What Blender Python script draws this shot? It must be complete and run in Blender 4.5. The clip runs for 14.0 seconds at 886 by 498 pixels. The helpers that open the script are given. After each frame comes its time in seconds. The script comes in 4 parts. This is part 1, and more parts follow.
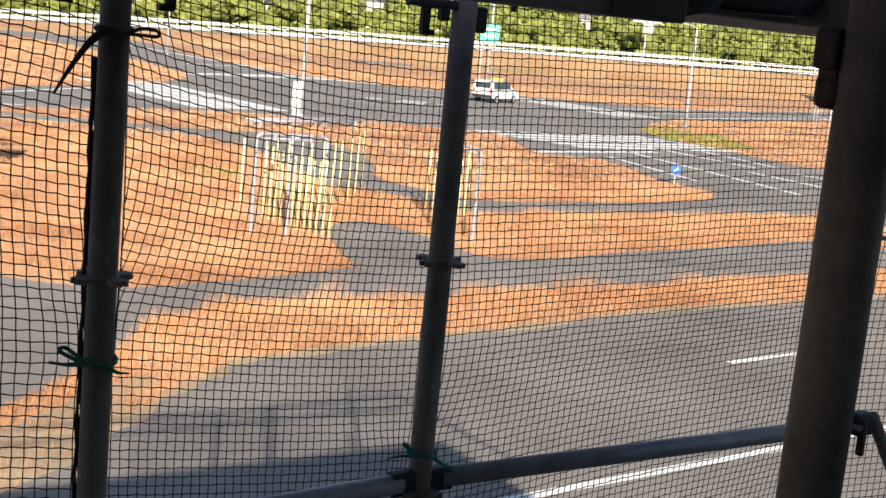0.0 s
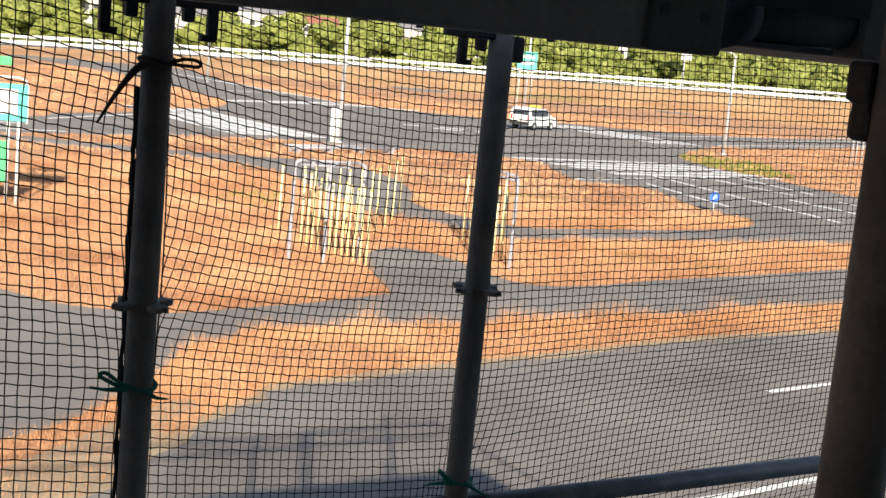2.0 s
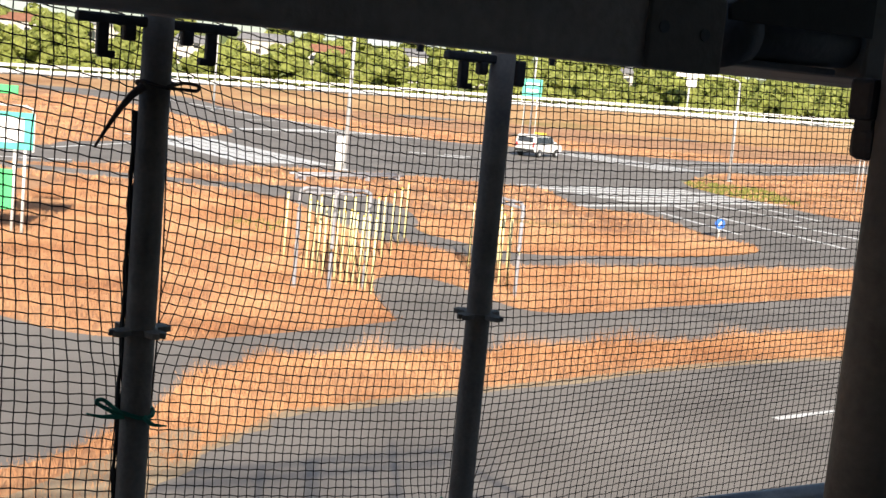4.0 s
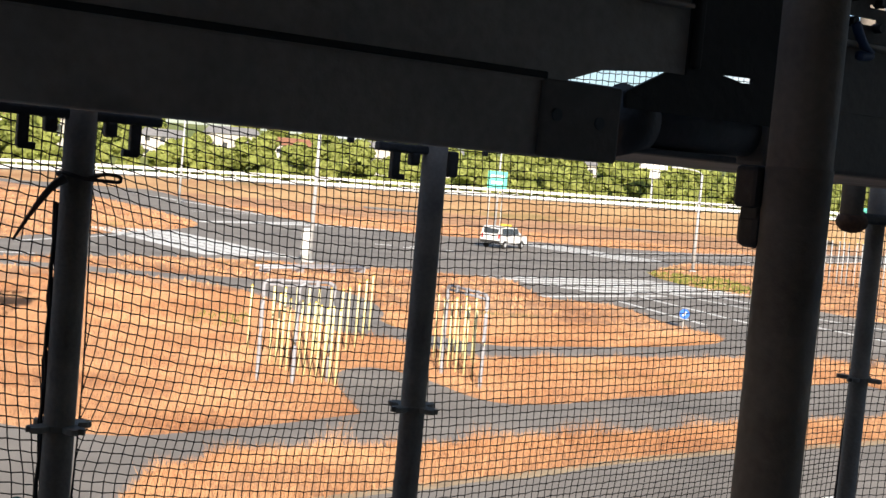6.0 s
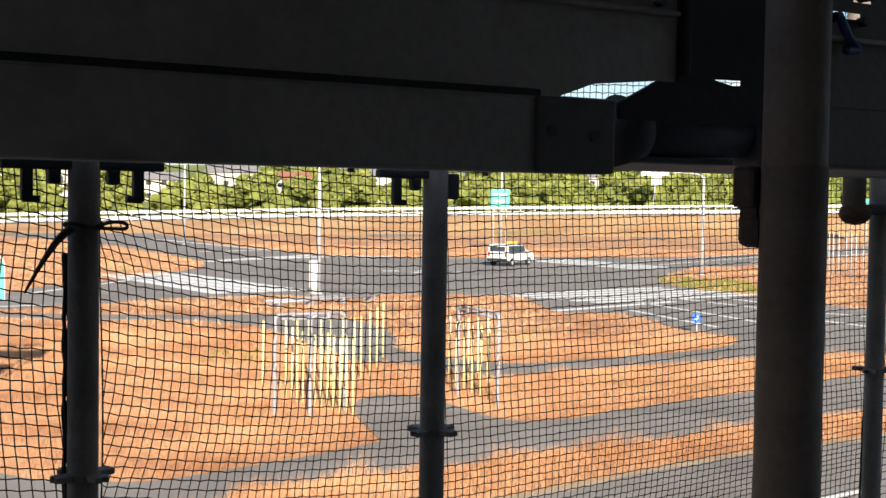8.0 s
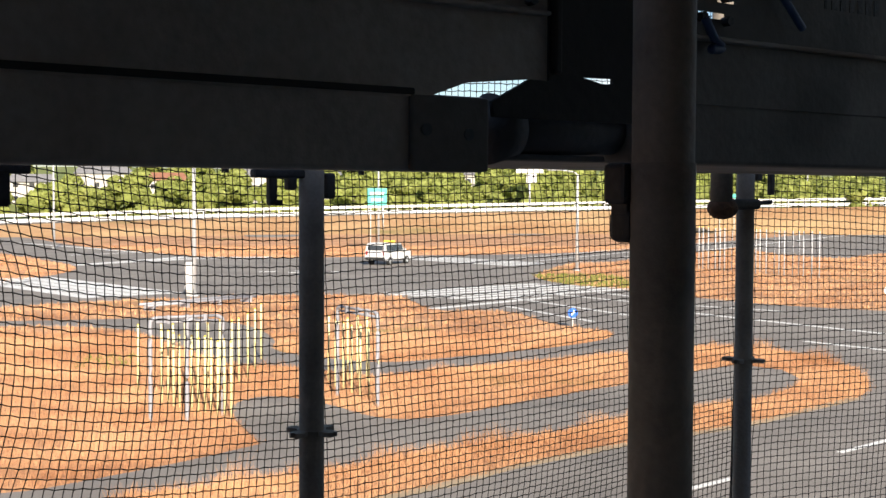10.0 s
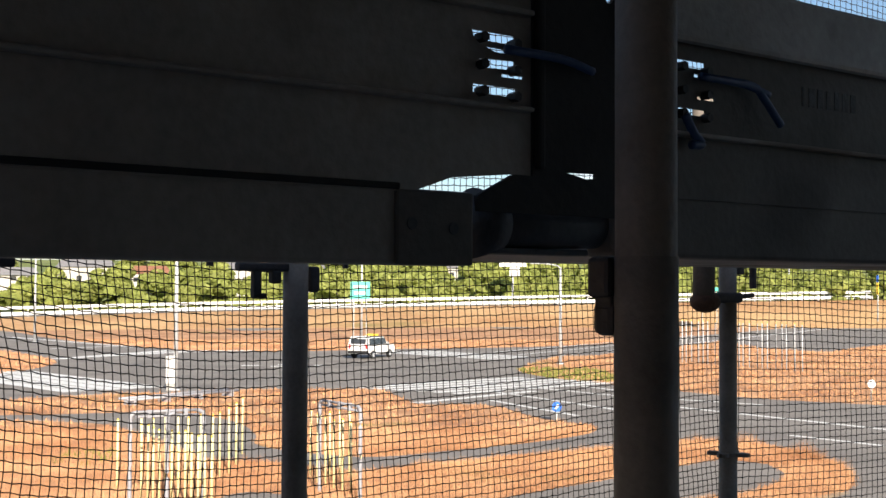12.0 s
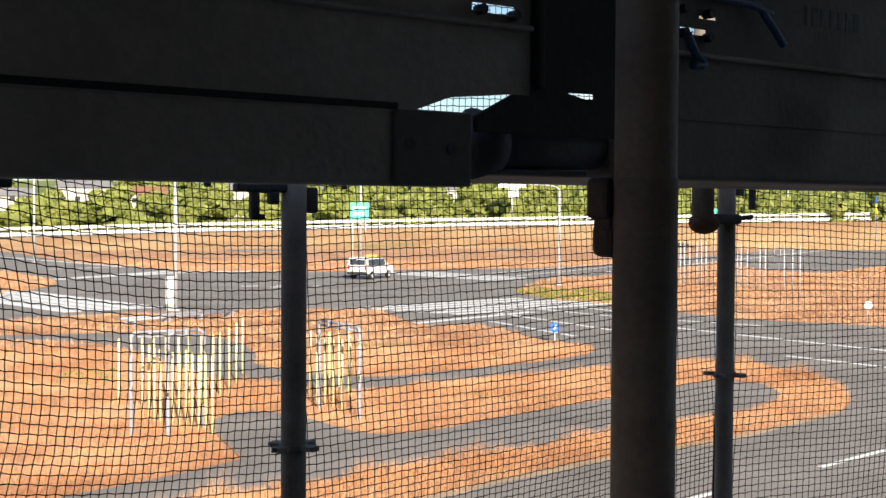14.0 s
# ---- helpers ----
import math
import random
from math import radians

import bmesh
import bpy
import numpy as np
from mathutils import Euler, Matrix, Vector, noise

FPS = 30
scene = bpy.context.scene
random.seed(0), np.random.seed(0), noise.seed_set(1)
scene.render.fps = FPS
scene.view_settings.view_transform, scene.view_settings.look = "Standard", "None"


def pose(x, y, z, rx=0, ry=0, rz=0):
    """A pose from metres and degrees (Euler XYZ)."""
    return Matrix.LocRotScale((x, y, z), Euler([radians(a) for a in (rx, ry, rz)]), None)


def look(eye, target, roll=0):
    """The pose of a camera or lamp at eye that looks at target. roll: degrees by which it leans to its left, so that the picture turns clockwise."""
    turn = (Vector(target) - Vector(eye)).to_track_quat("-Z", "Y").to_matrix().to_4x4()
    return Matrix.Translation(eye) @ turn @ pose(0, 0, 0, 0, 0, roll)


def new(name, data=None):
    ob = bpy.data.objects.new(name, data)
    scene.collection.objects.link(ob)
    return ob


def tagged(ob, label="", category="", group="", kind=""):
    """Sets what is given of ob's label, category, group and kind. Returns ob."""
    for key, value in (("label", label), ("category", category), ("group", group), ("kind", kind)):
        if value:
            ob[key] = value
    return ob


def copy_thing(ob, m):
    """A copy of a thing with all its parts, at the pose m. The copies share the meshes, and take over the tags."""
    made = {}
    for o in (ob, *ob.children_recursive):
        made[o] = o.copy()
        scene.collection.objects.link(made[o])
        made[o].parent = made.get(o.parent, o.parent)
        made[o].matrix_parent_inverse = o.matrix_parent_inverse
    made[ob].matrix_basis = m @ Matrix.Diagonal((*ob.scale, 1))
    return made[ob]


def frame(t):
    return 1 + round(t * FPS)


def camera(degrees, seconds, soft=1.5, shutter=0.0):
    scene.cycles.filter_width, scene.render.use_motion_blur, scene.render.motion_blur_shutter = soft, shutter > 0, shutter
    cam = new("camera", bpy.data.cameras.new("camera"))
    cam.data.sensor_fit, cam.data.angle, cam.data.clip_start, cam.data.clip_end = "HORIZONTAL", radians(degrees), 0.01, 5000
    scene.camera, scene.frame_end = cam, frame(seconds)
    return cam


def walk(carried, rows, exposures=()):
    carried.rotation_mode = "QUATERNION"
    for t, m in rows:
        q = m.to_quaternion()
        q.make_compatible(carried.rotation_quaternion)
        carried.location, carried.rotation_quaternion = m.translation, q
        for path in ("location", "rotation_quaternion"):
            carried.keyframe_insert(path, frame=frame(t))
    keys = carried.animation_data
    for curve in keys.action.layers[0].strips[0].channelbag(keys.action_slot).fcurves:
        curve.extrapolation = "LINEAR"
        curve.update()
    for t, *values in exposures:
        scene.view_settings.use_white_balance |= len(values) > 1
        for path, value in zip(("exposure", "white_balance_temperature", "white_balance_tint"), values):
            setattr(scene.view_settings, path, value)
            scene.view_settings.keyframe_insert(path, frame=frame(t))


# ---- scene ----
cam = camera(38.60, 14.0, soft=1.5)
PATH = [
    (0.0, pose(-0.003, -0.004, 5.198, 80.05, -5.48, 0.68)),
    (0.5, pose(-0.001, -0.020, 5.203, 81.08, -5.75, 1.90)),
    (1.0, pose(-0.001, -0.017, 5.203, 81.40, -5.68, 2.22)),
    (1.5, pose(-0.001, -0.010, 5.197, 81.28, -5.16, 2.31)),
    (2.0, pose(-0.002, -0.017, 5.203, 81.09, -5.44, 2.38)),
    (2.2, pose(-0.002, -0.018, 5.203, 81.00, -5.35, 2.37)),
    (4.3, pose(0.007, 0.004, 5.196, 83.08, -5.30, 2.59)),
    (4.5, pose(0.005, -0.008, 5.197, 84.38, -5.47, 2.07)),
    (5.0, pose(0.060, 0.029, 5.199, 85.34, -5.39, -1.53)),
    (5.5, pose(0.070, 0.024, 5.199, 85.64, -5.21, 0.30)),
    (6.0, pose(0.070, 0.027, 5.199, 86.59, -5.10, 1.09)),
    (6.5, pose(0.068, 0.016, 5.200, 86.75, -4.84, 1.87)),
    (7.0, pose(0.073, 0.022, 5.200, 86.70, -2.53, 2.07)),
    (7.2, pose(0.070, 0.020, 5.200, 86.78, -1.49, 1.90)),
    (9.3, pose(0.072, 0.011, 5.200, 88.75, -0.43, 0.25)),
    (9.5, pose(0.072, 0.011, 5.200, 86.98, -0.47, -1.76)),
    (10.0, pose(0.072, 0.013, 5.200, 87.59, -0.23, -4.37)),
    (10.5, pose(0.071, 0.006, 5.200, 89.32, -0.28, -4.99)),
    (11.0, pose(0.071, 0.007, 5.200, 91.48, -0.42, -5.08)),
    (11.5, pose(0.071, 0.010, 5.201, 91.36, -0.24, -5.10)),
    (12.0, pose(0.070, 0.007, 5.200, 91.82, -0.25, -5.13)),
    (12.5, pose(0.072, 0.012, 5.200, 94.20, -0.46, -5.10)),
    (13.0, pose(0.071, 0.008, 5.200, 94.18, -0.28, -5.13)),
    (13.5, pose(0.070, 0.008, 5.201, 93.48, -0.17, -5.17)),
    (14.0, pose(0.071, 0.012, 5.200, 88.25, -0.32, -5.18)),
]
walk(cam, PATH, [(0.0, 1.14), (4.3, 1.10), (14.0, 1.10)])

# ---------------------------------------------------------------- light
SUN_ELEVATION = 24.5
world = bpy.data.worlds.new("world")
scene.world = world
world.use_nodes = True
wn, wl = world.node_tree.nodes, world.node_tree.links
sky = wn.new("ShaderNodeTexSky")
sky.sky_type = "NISHITA"
sky.sun_disc = False
sky.sun_elevation = radians(SUN_ELEVATION)
sky.sun_rotation = radians(171)
sky.air_density, sky.dust_density, sky.ozone_density = 1.0, 0.55, 3.0
# a few small fair-weather clouds
wco = wn.new("ShaderNodeTexCoord")
wno = wn.new("ShaderNodeTexNoise")
wno.inputs["Scale"].default_value, wno.inputs["Detail"].default_value = 7.0, 6.0
wra = wn.new("ShaderNodeValToRGB")
wra.color_ramp.elements[0].position, wra.color_ramp.elements[1].position = 0.55, 0.70
wmx = wn.new("ShaderNodeMix")
wmx.data_type = "RGBA"
wmx.inputs["B"].default_value = (9.0, 9.2, 9.6, 1)
wl.new(wco.outputs["Generated"], wno.inputs["Vector"])
wl.new(wno.outputs["Fac"], wra.inputs["Fac"])
wl.new(wra.outputs["Color"], wmx.inputs["Factor"])
wl.new(sky.outputs["Color"], wmx.inputs["A"])
wl.new(wmx.outputs["Result"], wn["Background"].inputs["Color"])
wn["Background"].inputs["Strength"].default_value = 0.065

sun = new("sun", bpy.data.lights.new("sun", "SUN"))
sun.data.energy, sun.data.angle, sun.data.color = 4.7, radians(0.5), (1.0, 0.89, 0.74)
sun.matrix_world = look((4.5, -30, 30.3 * math.tan(radians(SUN_ELEVATION))), (0, 0, 0))


# ---------------------------------------------------------------- materials
def material(name, a, b, scale=8.0, rough=0.8, metal=0.0, bump=0.2, fine=60.0, spots=None, per=None, spread=0.25):
    """Two colours mixed by noise at two scales, with relief. spots: a third colour in patches. per: 'object' or 'island' variation."""
    m = bpy.data.materials.new(name)
    m.use_nodes = True
    n, l = m.node_tree.nodes, m.node_tree.links
    bsdf = n["Principled BSDF"]
    co = n.new("ShaderNodeTexCoord")
    n1, n2 = n.new("ShaderNodeTexNoise"), n.new("ShaderNodeTexNoise")
    n1.inputs["Scale"].default_value, n1.inputs["Detail"].default_value = scale, 6
    n2.inputs["Scale"].default_value, n2.inputs["Detail"].default_value = fine, 3
    l.new(co.outputs["Object"], n1.inputs["Vector"])
    l.new(co.outputs["Object"], n2.inputs["Vector"])
    add = n.new("ShaderNodeMath")
    add.operation = "MULTIPLY_ADD"
    add.inputs[1].default_value = 0.45
    l.new(n2.outputs["Fac"], add.inputs[0])
    l.new(n1.outputs["Fac"], add.inputs[2])
    ramp = n.new("ShaderNodeMapRange")
    ramp.inputs["From Min"].default_value, ramp.inputs["From Max"].default_value = 0.5, 0.95
    l.new(add.outputs[0], ramp.inputs["Value"])
    mix = n.new("ShaderNodeMix")
    mix.data_type = "RGBA"
    mix.inputs["A"].default_value, mix.inputs["B"].default_value = (*a, 1), (*b, 1)
    l.new(ramp.outputs["Result"], mix.inputs["Factor"])
    out = mix.outputs["Result"]
    if spots:
        n3 = n.new("ShaderNodeTexNoise")
        n3.inputs["Scale"].default_value, n3.inputs["Detail"].default_value = spots[1], 5
        l.new(co.outputs["Object"], n3.inputs["Vector"])
        r3 = n.new("ShaderNodeMapRange")
        r3.inputs["From Min"].default_value, r3.inputs["From Max"].default_value = spots[2], spots[2] + 0.12
        l.new(n3.outputs["Fac"], r3.inputs["Value"])
        m3 = n.new("ShaderNodeMix")
        m3.data_type = "RGBA"
        m3.inputs["B"].default_value = (*spots[0], 1)
        l.new(r3.outputs["Result"], m3.inputs["Factor"])
        l.new(out, m3.inputs["A"])
        out = m3.outputs["Result"]
    if per:
        src = n.new("ShaderNodeObjectInfo") if per == "object" else n.new("ShaderNodeNewGeometry")
        hsv = n.new("ShaderNodeHueSaturation")
        mr = n.new("ShaderNodeMapRange")
        mr.inputs["To Min"].default_value, mr.inputs["To Max"].default_value = 1 - spread, 1 + spread
        l.new(src.outputs["Random" if per == "object" else "Random Per Island"], mr.inputs["Value"])
        l.new(mr.outputs["Result"], hsv.inputs["Value"])
        l.new(out, hsv.inputs["Color"])
        out = hsv.outputs["Color"]
    l.new(out, bsdf.inputs["Base Color"])
    bsdf.inputs["Roughness"].default_value, bsdf.inputs["Metallic"].default_value = rough, metal
    if bump:
        bp = n.new("ShaderNodeBump")
        bp.inputs["Strength"].default_value, bp.inputs["Distance"].default_value = bump, 0.01
        l.new(n2.outputs["Fac"], bp.inputs["Height"])
        l.new(bp.outputs["Normal"], bsdf.inputs["Normal"])
    return m


DRY = material("dry_grass", (0.30, 0.13, 0.055), (0.59, 0.335, 0.172), 0.3, 0.95, 0, 0.8, 5, ((0.22, 0.20, 0.05), 0.16, 0.62))
BLADE = material("dry_blades", (0.36, 0.165, 0.075), (0.64, 0.375, 0.20), 0.3, 0.9, 0, 0, 3, ((0.22, 0.20, 0.06), 0.16, 0.64), per="island", spread=0.14)
ASPHALT = material("asphalt", (0.155, 0.139, 0.125), (0.250, 0.225, 0.202), 0.3, 0.9, 0, 0.5, 45, ((0.125, 0.115, 0.106), 0.18, 0.60))
DRY_BANK = material("dry_bank_grass", (0.36, 0.17, 0.065), (0.62, 0.40, 0.19), 0.06, 0.95, 0, 0.6, 0.9, ((0.24, 0.19, 0.06), 0.045, 0.60))
DARK_TUBE = material("dull_blue_grey_tube", (0.035, 0.038, 0.045), (0.06, 0.064, 0.075), 14, 0.75, 0.0, 0.15, 120)
WEED = material("green_weeds", (0.12, 0.15, 0.025), (0.24, 0.24, 0.06), 0.5, 0.9, 0, 0, 3, per="island")
PLATE_WORN = material("worn_zinc_edge", (0.22, 0.215, 0.21), (0.36, 0.355, 0.35), 6, 0.6, 0.2, 0.15, 80, ((0.12, 0.115, 0.11), 7, 0.60))
FRAME_GREY = material("grey_frame_tube", (0.25, 0.25, 0.275), (0.36, 0.36, 0.39), 2, 0.6, 0.1, 0.05, 30)
SOIL = material("sandy_soil", (0.26, 0.19, 0.12), (0.40, 0.31, 0.20), 1.2, 0.95, 0, 0.6, 20)
PAINT = material("road_paint", (0.60, 0.595, 0.58), (0.72, 0.715, 0.70), 3.0, 0.7, 0, 0.2, 40, ((0.48, 0.47, 0.45), 2.5, 0.66))
GALV = material("galvanised_tube", (0.125, 0.108, 0.090), (0.215, 0.186, 0.156), 12, 0.68, 0.0, 0.15, 140, ((0.16, 0.10, 0.06), 9, 0.66))
# paler, bluer than GALV: sky sheen on the guard tubes is in the colour
GALV_PALE = material("sky_sheen_zinc_tube", (0.20, 0.205, 0.215), (0.32, 0.325, 0.335), 10, 0.5, 0.3, 0.15, 120, ((0.16, 0.13, 0.11), 7, 0.66))
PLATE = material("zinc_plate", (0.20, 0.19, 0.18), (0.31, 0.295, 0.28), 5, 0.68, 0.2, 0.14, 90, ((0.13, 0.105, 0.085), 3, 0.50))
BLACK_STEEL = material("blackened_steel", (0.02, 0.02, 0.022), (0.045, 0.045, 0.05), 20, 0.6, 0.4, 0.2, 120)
# shaded copy of PLATE: weaker light towards the right is put into the colour
PLATE_SHADED = material("shaded_plate", (0.070, 0.067, 0.064), (0.115, 0.110, 0.105), 5, 0.7, 0.2, 0.12, 90, ((0.05, 0.047, 0.045), 3, 0.6))
# near-black that puts deep shade into the colour at the board ends
SHADE_BLACK = material("shade_black", (0.008, 0.008, 0.009), (0.016, 0.016, 0.017), 14, 0.8, 0, 0.15, 80)
RUST = material("rusty_steel", (0.06, 0.032, 0.02), (0.15, 0.075, 0.04), 18, 0.85, 0.1, 0.4, 120)
BLUE = material("blue_painted_steel", (0.015, 0.045, 0.13), (0.03, 0.07, 0.18), 20, 0.45, 0, 0.1, 90)
NET = material("black_net_cord", (0.008, 0.008, 0.009), (0.02, 0.02, 0.02), 40, 0.85, 0, 0, 200)
CORD_BLACK = material("dark_cord", (0.035, 0.026, 0.023), (0.075, 0.055, 0.048), 40, 0.8, 0, 0.2, 200)
CORD_GREEN = material("green_cord", (0.01, 0.13, 0.085), (0.025, 0.24, 0.16), 40, 0.7, 0, 0.2, 200)
WHITE = material("white_paint", (0.58, 0.58, 0.57), (0.70, 0.70, 0.69), 1.5, 0.5, 0, 0.05, 20, ((0.55, 0.54, 0.50), 1.2, 0.64))
VAN_WHITE = material("white_car_paint", (0.62, 0.62, 0.62), (0.70, 0.70, 0.70), 2, 0.25, 0, 0, 20)
GLASS_DARK = material("dark_window_glass", (0.03, 0.035, 0.04), (0.05, 0.055, 0.06), 2, 0.1, 0, 0, 20)
RUBBER = material("black_rubber", (0.015, 0.015, 0.015), (0.03, 0.03, 0.03), 15, 0.85, 0, 0.2, 60)
RED = material("red_lamp", (0.45, 0.02, 0.015), (0.55, 0.03, 0.02), 4, 0.3, 0, 0, 30)
YELLOW = material("yellow_plastic", (0.75, 0.50, 0.04), (0.85, 0.60, 0.08), 4, 0.5, 0, 0.05, 30)
STAKE = material("yellow_stake", (0.66, 0.56, 0.22), (0.82, 0.76, 0.48), 2.0, 0.6, 0, 0.1, 40, per="object", spread=0.1)
SIGN_GREEN = material("green_sign_face", (0.07, 0.42, 0.34), (0.10, 0.50, 0.41), 3, 0.4, 0, 0, 30)
SIGN_LEAF = material("bright_green_plate", (0.05, 0.42, 0.13), (0.08, 0.50, 0.18), 3, 0.4, 0, 0, 30)
SIGN_BLUE = material("blue_sign_face", (0.02, 0.12, 0.55), (0.03, 0.16, 0.62), 3, 0.4, 0, 0, 30)
LAMP_GREY = material("pale_grey_steel", (0.38, 0.39, 0.41), (0.50, 0.51, 0.53), 2, 0.5, 0.1, 0.05, 30)
CONCRETE = material("concrete", (0.30, 0.29, 0.27), (0.42, 0.41, 0.39), 1.0, 0.9, 0, 0.4, 30)
WALL_DARK = material("sheeted_wall", (0.16, 0.155, 0.15), (0.22, 0.215, 0.21), 2.0, 0.9, 0, 0.3, 30)
LEAF = material("leaves", (0.27, 0.32, 0.075), (0.42, 0.44, 0.13), 0.6, 0.7, 0, 0, 4, per="island")
# thin leaves let light through
ln, ll = LEAF.node_tree.nodes, LEAF.node_tree.links
thin, both = ln.new("ShaderNodeBsdfTranslucent"), ln.new("ShaderNodeMixShader")
both.inputs["Fac"].default_value = 0.5
ll.new(ln["Principled BSDF"].inputs["Base Color"].links[0].from_socket, thin.inputs["Color"])
ll.new(ln["Principled BSDF"].outputs["BSDF"], both.inputs[1])
ll.new(thin.outputs["BSDF"], both.inputs[2])
ll.new(both.outputs["Shader"], ln["Material Output"].inputs["Surface"])
BARK = material("bark", (0.09, 0.07, 0.05), (0.16, 0.13, 0.10), 6, 0.95, 0, 0.6, 40)
HILL = material("green_hillside", (0.10, 0.14, 0.025), (0.20, 0.22, 0.055), 0.05, 0.95, 0, 0.5, 0.8, ((0.30, 0.24, 0.14), 0.03, 0.60))
HOUSE = material("pale_render", (0.40, 0.37, 0.33), (0.54, 0.51, 0.47), 0.5, 0.85, 0, 0.2, 6)
ROOF = material("grey_roof", (0.16, 0.16, 0.17), (0.26, 0.25, 0.25), 1.0, 0.8, 0, 0.3, 12)
ROOF_RED = material("brown_roof", (0.22, 0.09, 0.05), (0.32, 0.15, 0.09), 1.0, 0.85, 0, 0.3, 12)


# ---------------------------------------------------------------- mesh helpers
def link(name, bm, mat, parent=None, label="", smooth=False):
    me = bpy.data.meshes.new(name)
    bm.to_mesh(me)
    bm.free()
    me.materials.append(mat)
    if smooth:
        for f in me.polygons:
            f.use_smooth = True
    ob = new(name, me)
    if parent:
        ob.parent = parent
    if label:
        tagged(ob, label)
    return ob


def part(name, bm, mat, parent, label="", smooth=False):
    return link(name, bm, mat, parent, label, smooth)


def empty(name, at=(0, 0, 0), turn=0.0, label="", category="", group=""):
    ob = new(name)
    ob.matrix_world = pose(*at, 0, 0, turn)
    return tagged(ob, label, category, group)


def box(bm, c, size, turn=None, bevel=0.0):
    r = bmesh.ops.create_cube(bm, size=1)
    m = Matrix.Translation(c) @ (turn.to_4x4() if turn else Matrix()) @ Matrix.Diagonal((*size, 1))
    bmesh.ops.transform(bm, matrix=m, verts=r["verts"])
    if bevel:
        es = {e for v in r["verts"] for e in v.link_edges}
        bmesh.ops.bevel(bm, geom=list(es), offset=bevel, segments=2, affect="EDGES", profile=0.5)
    return bm


def tube(bm, a, b, r, r2=None, seg=14):
    a, b = Vector(a), Vector(b)
    q = (b - a).to_track_quat("Z", "Y").to_matrix().to_4x4()
    m = Matrix.Translation((a + b) / 2) @ q
    bmesh.ops.create_cone(bm, cap_ends=True, segments=seg, radius1=r, radius2=r if r2 is None else r2, depth=(b - a).length, matrix=m)
    return bm


def cable(bm, pts, r, seg=6, taper=0.0, flat=1.0):
    """A tube along a bent line, thinner towards its end by taper, pressed flat by flat."""
    pts = [Vector(p) for p in pts]
    rings = []
    for i, p in enumerate(pts):
        d = (pts[min(i + 1, len(pts) - 1)] - pts[max(i - 1, 0)]).normalized()
        q = d.to_track_quat("Z", "Y")
        w = r * (1 - taper * i / (len(pts) - 1))
        rings.append([bm.verts.new(p + q @ Vector((w * math.cos(k * math.tau / seg), flat * w * math.sin(k * math.tau / seg), 0))) for k in range(seg)])
    for s, t in zip(rings, rings[1:]):
        for k in range(seg):
            bm.faces.new((s[k], s[(k + 1) % seg], t[(k + 1) % seg], t[k]))
    bm.faces.new(rings[0][::-1])
    bm.faces.new(rings[-1])
    return bm


def bent(ctrl, n=8):
    """A smooth line through control points."""
    c = [Vector(p) for p in ctrl]
    c = [c[0] * 2 - c[1]] + c + [c[-1] * 2 - c[-2]]
    out = []
    for i in range(1, len(c) - 2):
        for k in range(n):
            t = k / n
            out.append(0.5 * (2 * c[i] + (c[i + 1] - c[i - 1]) * t + (2 * c[i - 1] - 5 * c[i] + 4 * c[i + 1] - c[i + 2]) * t * t
                              + (3 * c[i] - c[i - 1] - 3 * c[i + 1] + c[i + 2]) * t ** 3))
    out.append(c[-2])
    return out


def slab(bm, outline, top, depth):
    """A flat slab with the given outline."""
    vs = [bm.verts.new((x, y, top)) for x, y in outline]
    f = bm.faces.new(vs)
    f.normal_update()
    if f.normal.z < 0:
        f.normal_flip()
    bmesh.ops.extrude_face_region(bm, geom=[f])
    for v in vs:
        v.co.z = top - depth
    bmesh.ops.recalc_face_normals(bm, faces=bm.faces)
    bmesh.ops.triangulate(bm, faces=[f for f in bm.faces if len(f.verts) > 4])
    return bm


def cut_plate(name, outer, holes, thick):
    """A plate in its own x-z plane with holes through it, as a bmesh."""
    cu = bpy.data.curves.new(name, "CURVE")
    cu.dimensions, cu.fill_mode, cu.extrude = "2D", "BOTH", thick / 2
    for loop in [outer, *holes]:
        sp = cu.splines.new("POLY")
        sp.points.add(len(loop) - 1)
        for p, (x, z) in zip(sp.points, loop):
            p.co = (x, z, 0, 1)
        sp.use_cyclic_u = True
    tmp = bpy.data.objects.new(name, cu)
    scene.collection.objects.link(tmp)
    bpy.context.view_layer.update()
    me = bpy.data.meshes.new_from_object(tmp.evaluated_get(bpy.context.evaluated_depsgraph_get()))
    bm = bmesh.new()
    bm.from_mesh(me)
    bpy.data.objects.remove(tmp)
    bpy.data.curves.remove(cu)
    bpy.data.meshes.remove(me)
    for v in bm.verts:
        v.co = (v.co.x, -v.co.z, v.co.y)
    return bm


# ---------------------------------------------------------------- ground, roads
EYE = 5.2

bm = bmesh.new()
bmesh.ops.create_grid(bm, x_segments=60, y_segments=60, size=2500)
for v in bm.verts:
    v.co.z = -0.03
ground = tagged(link("ground", bm, DRY), "dry reddish-brown grass ground between the roads", "ground", kind="structure")

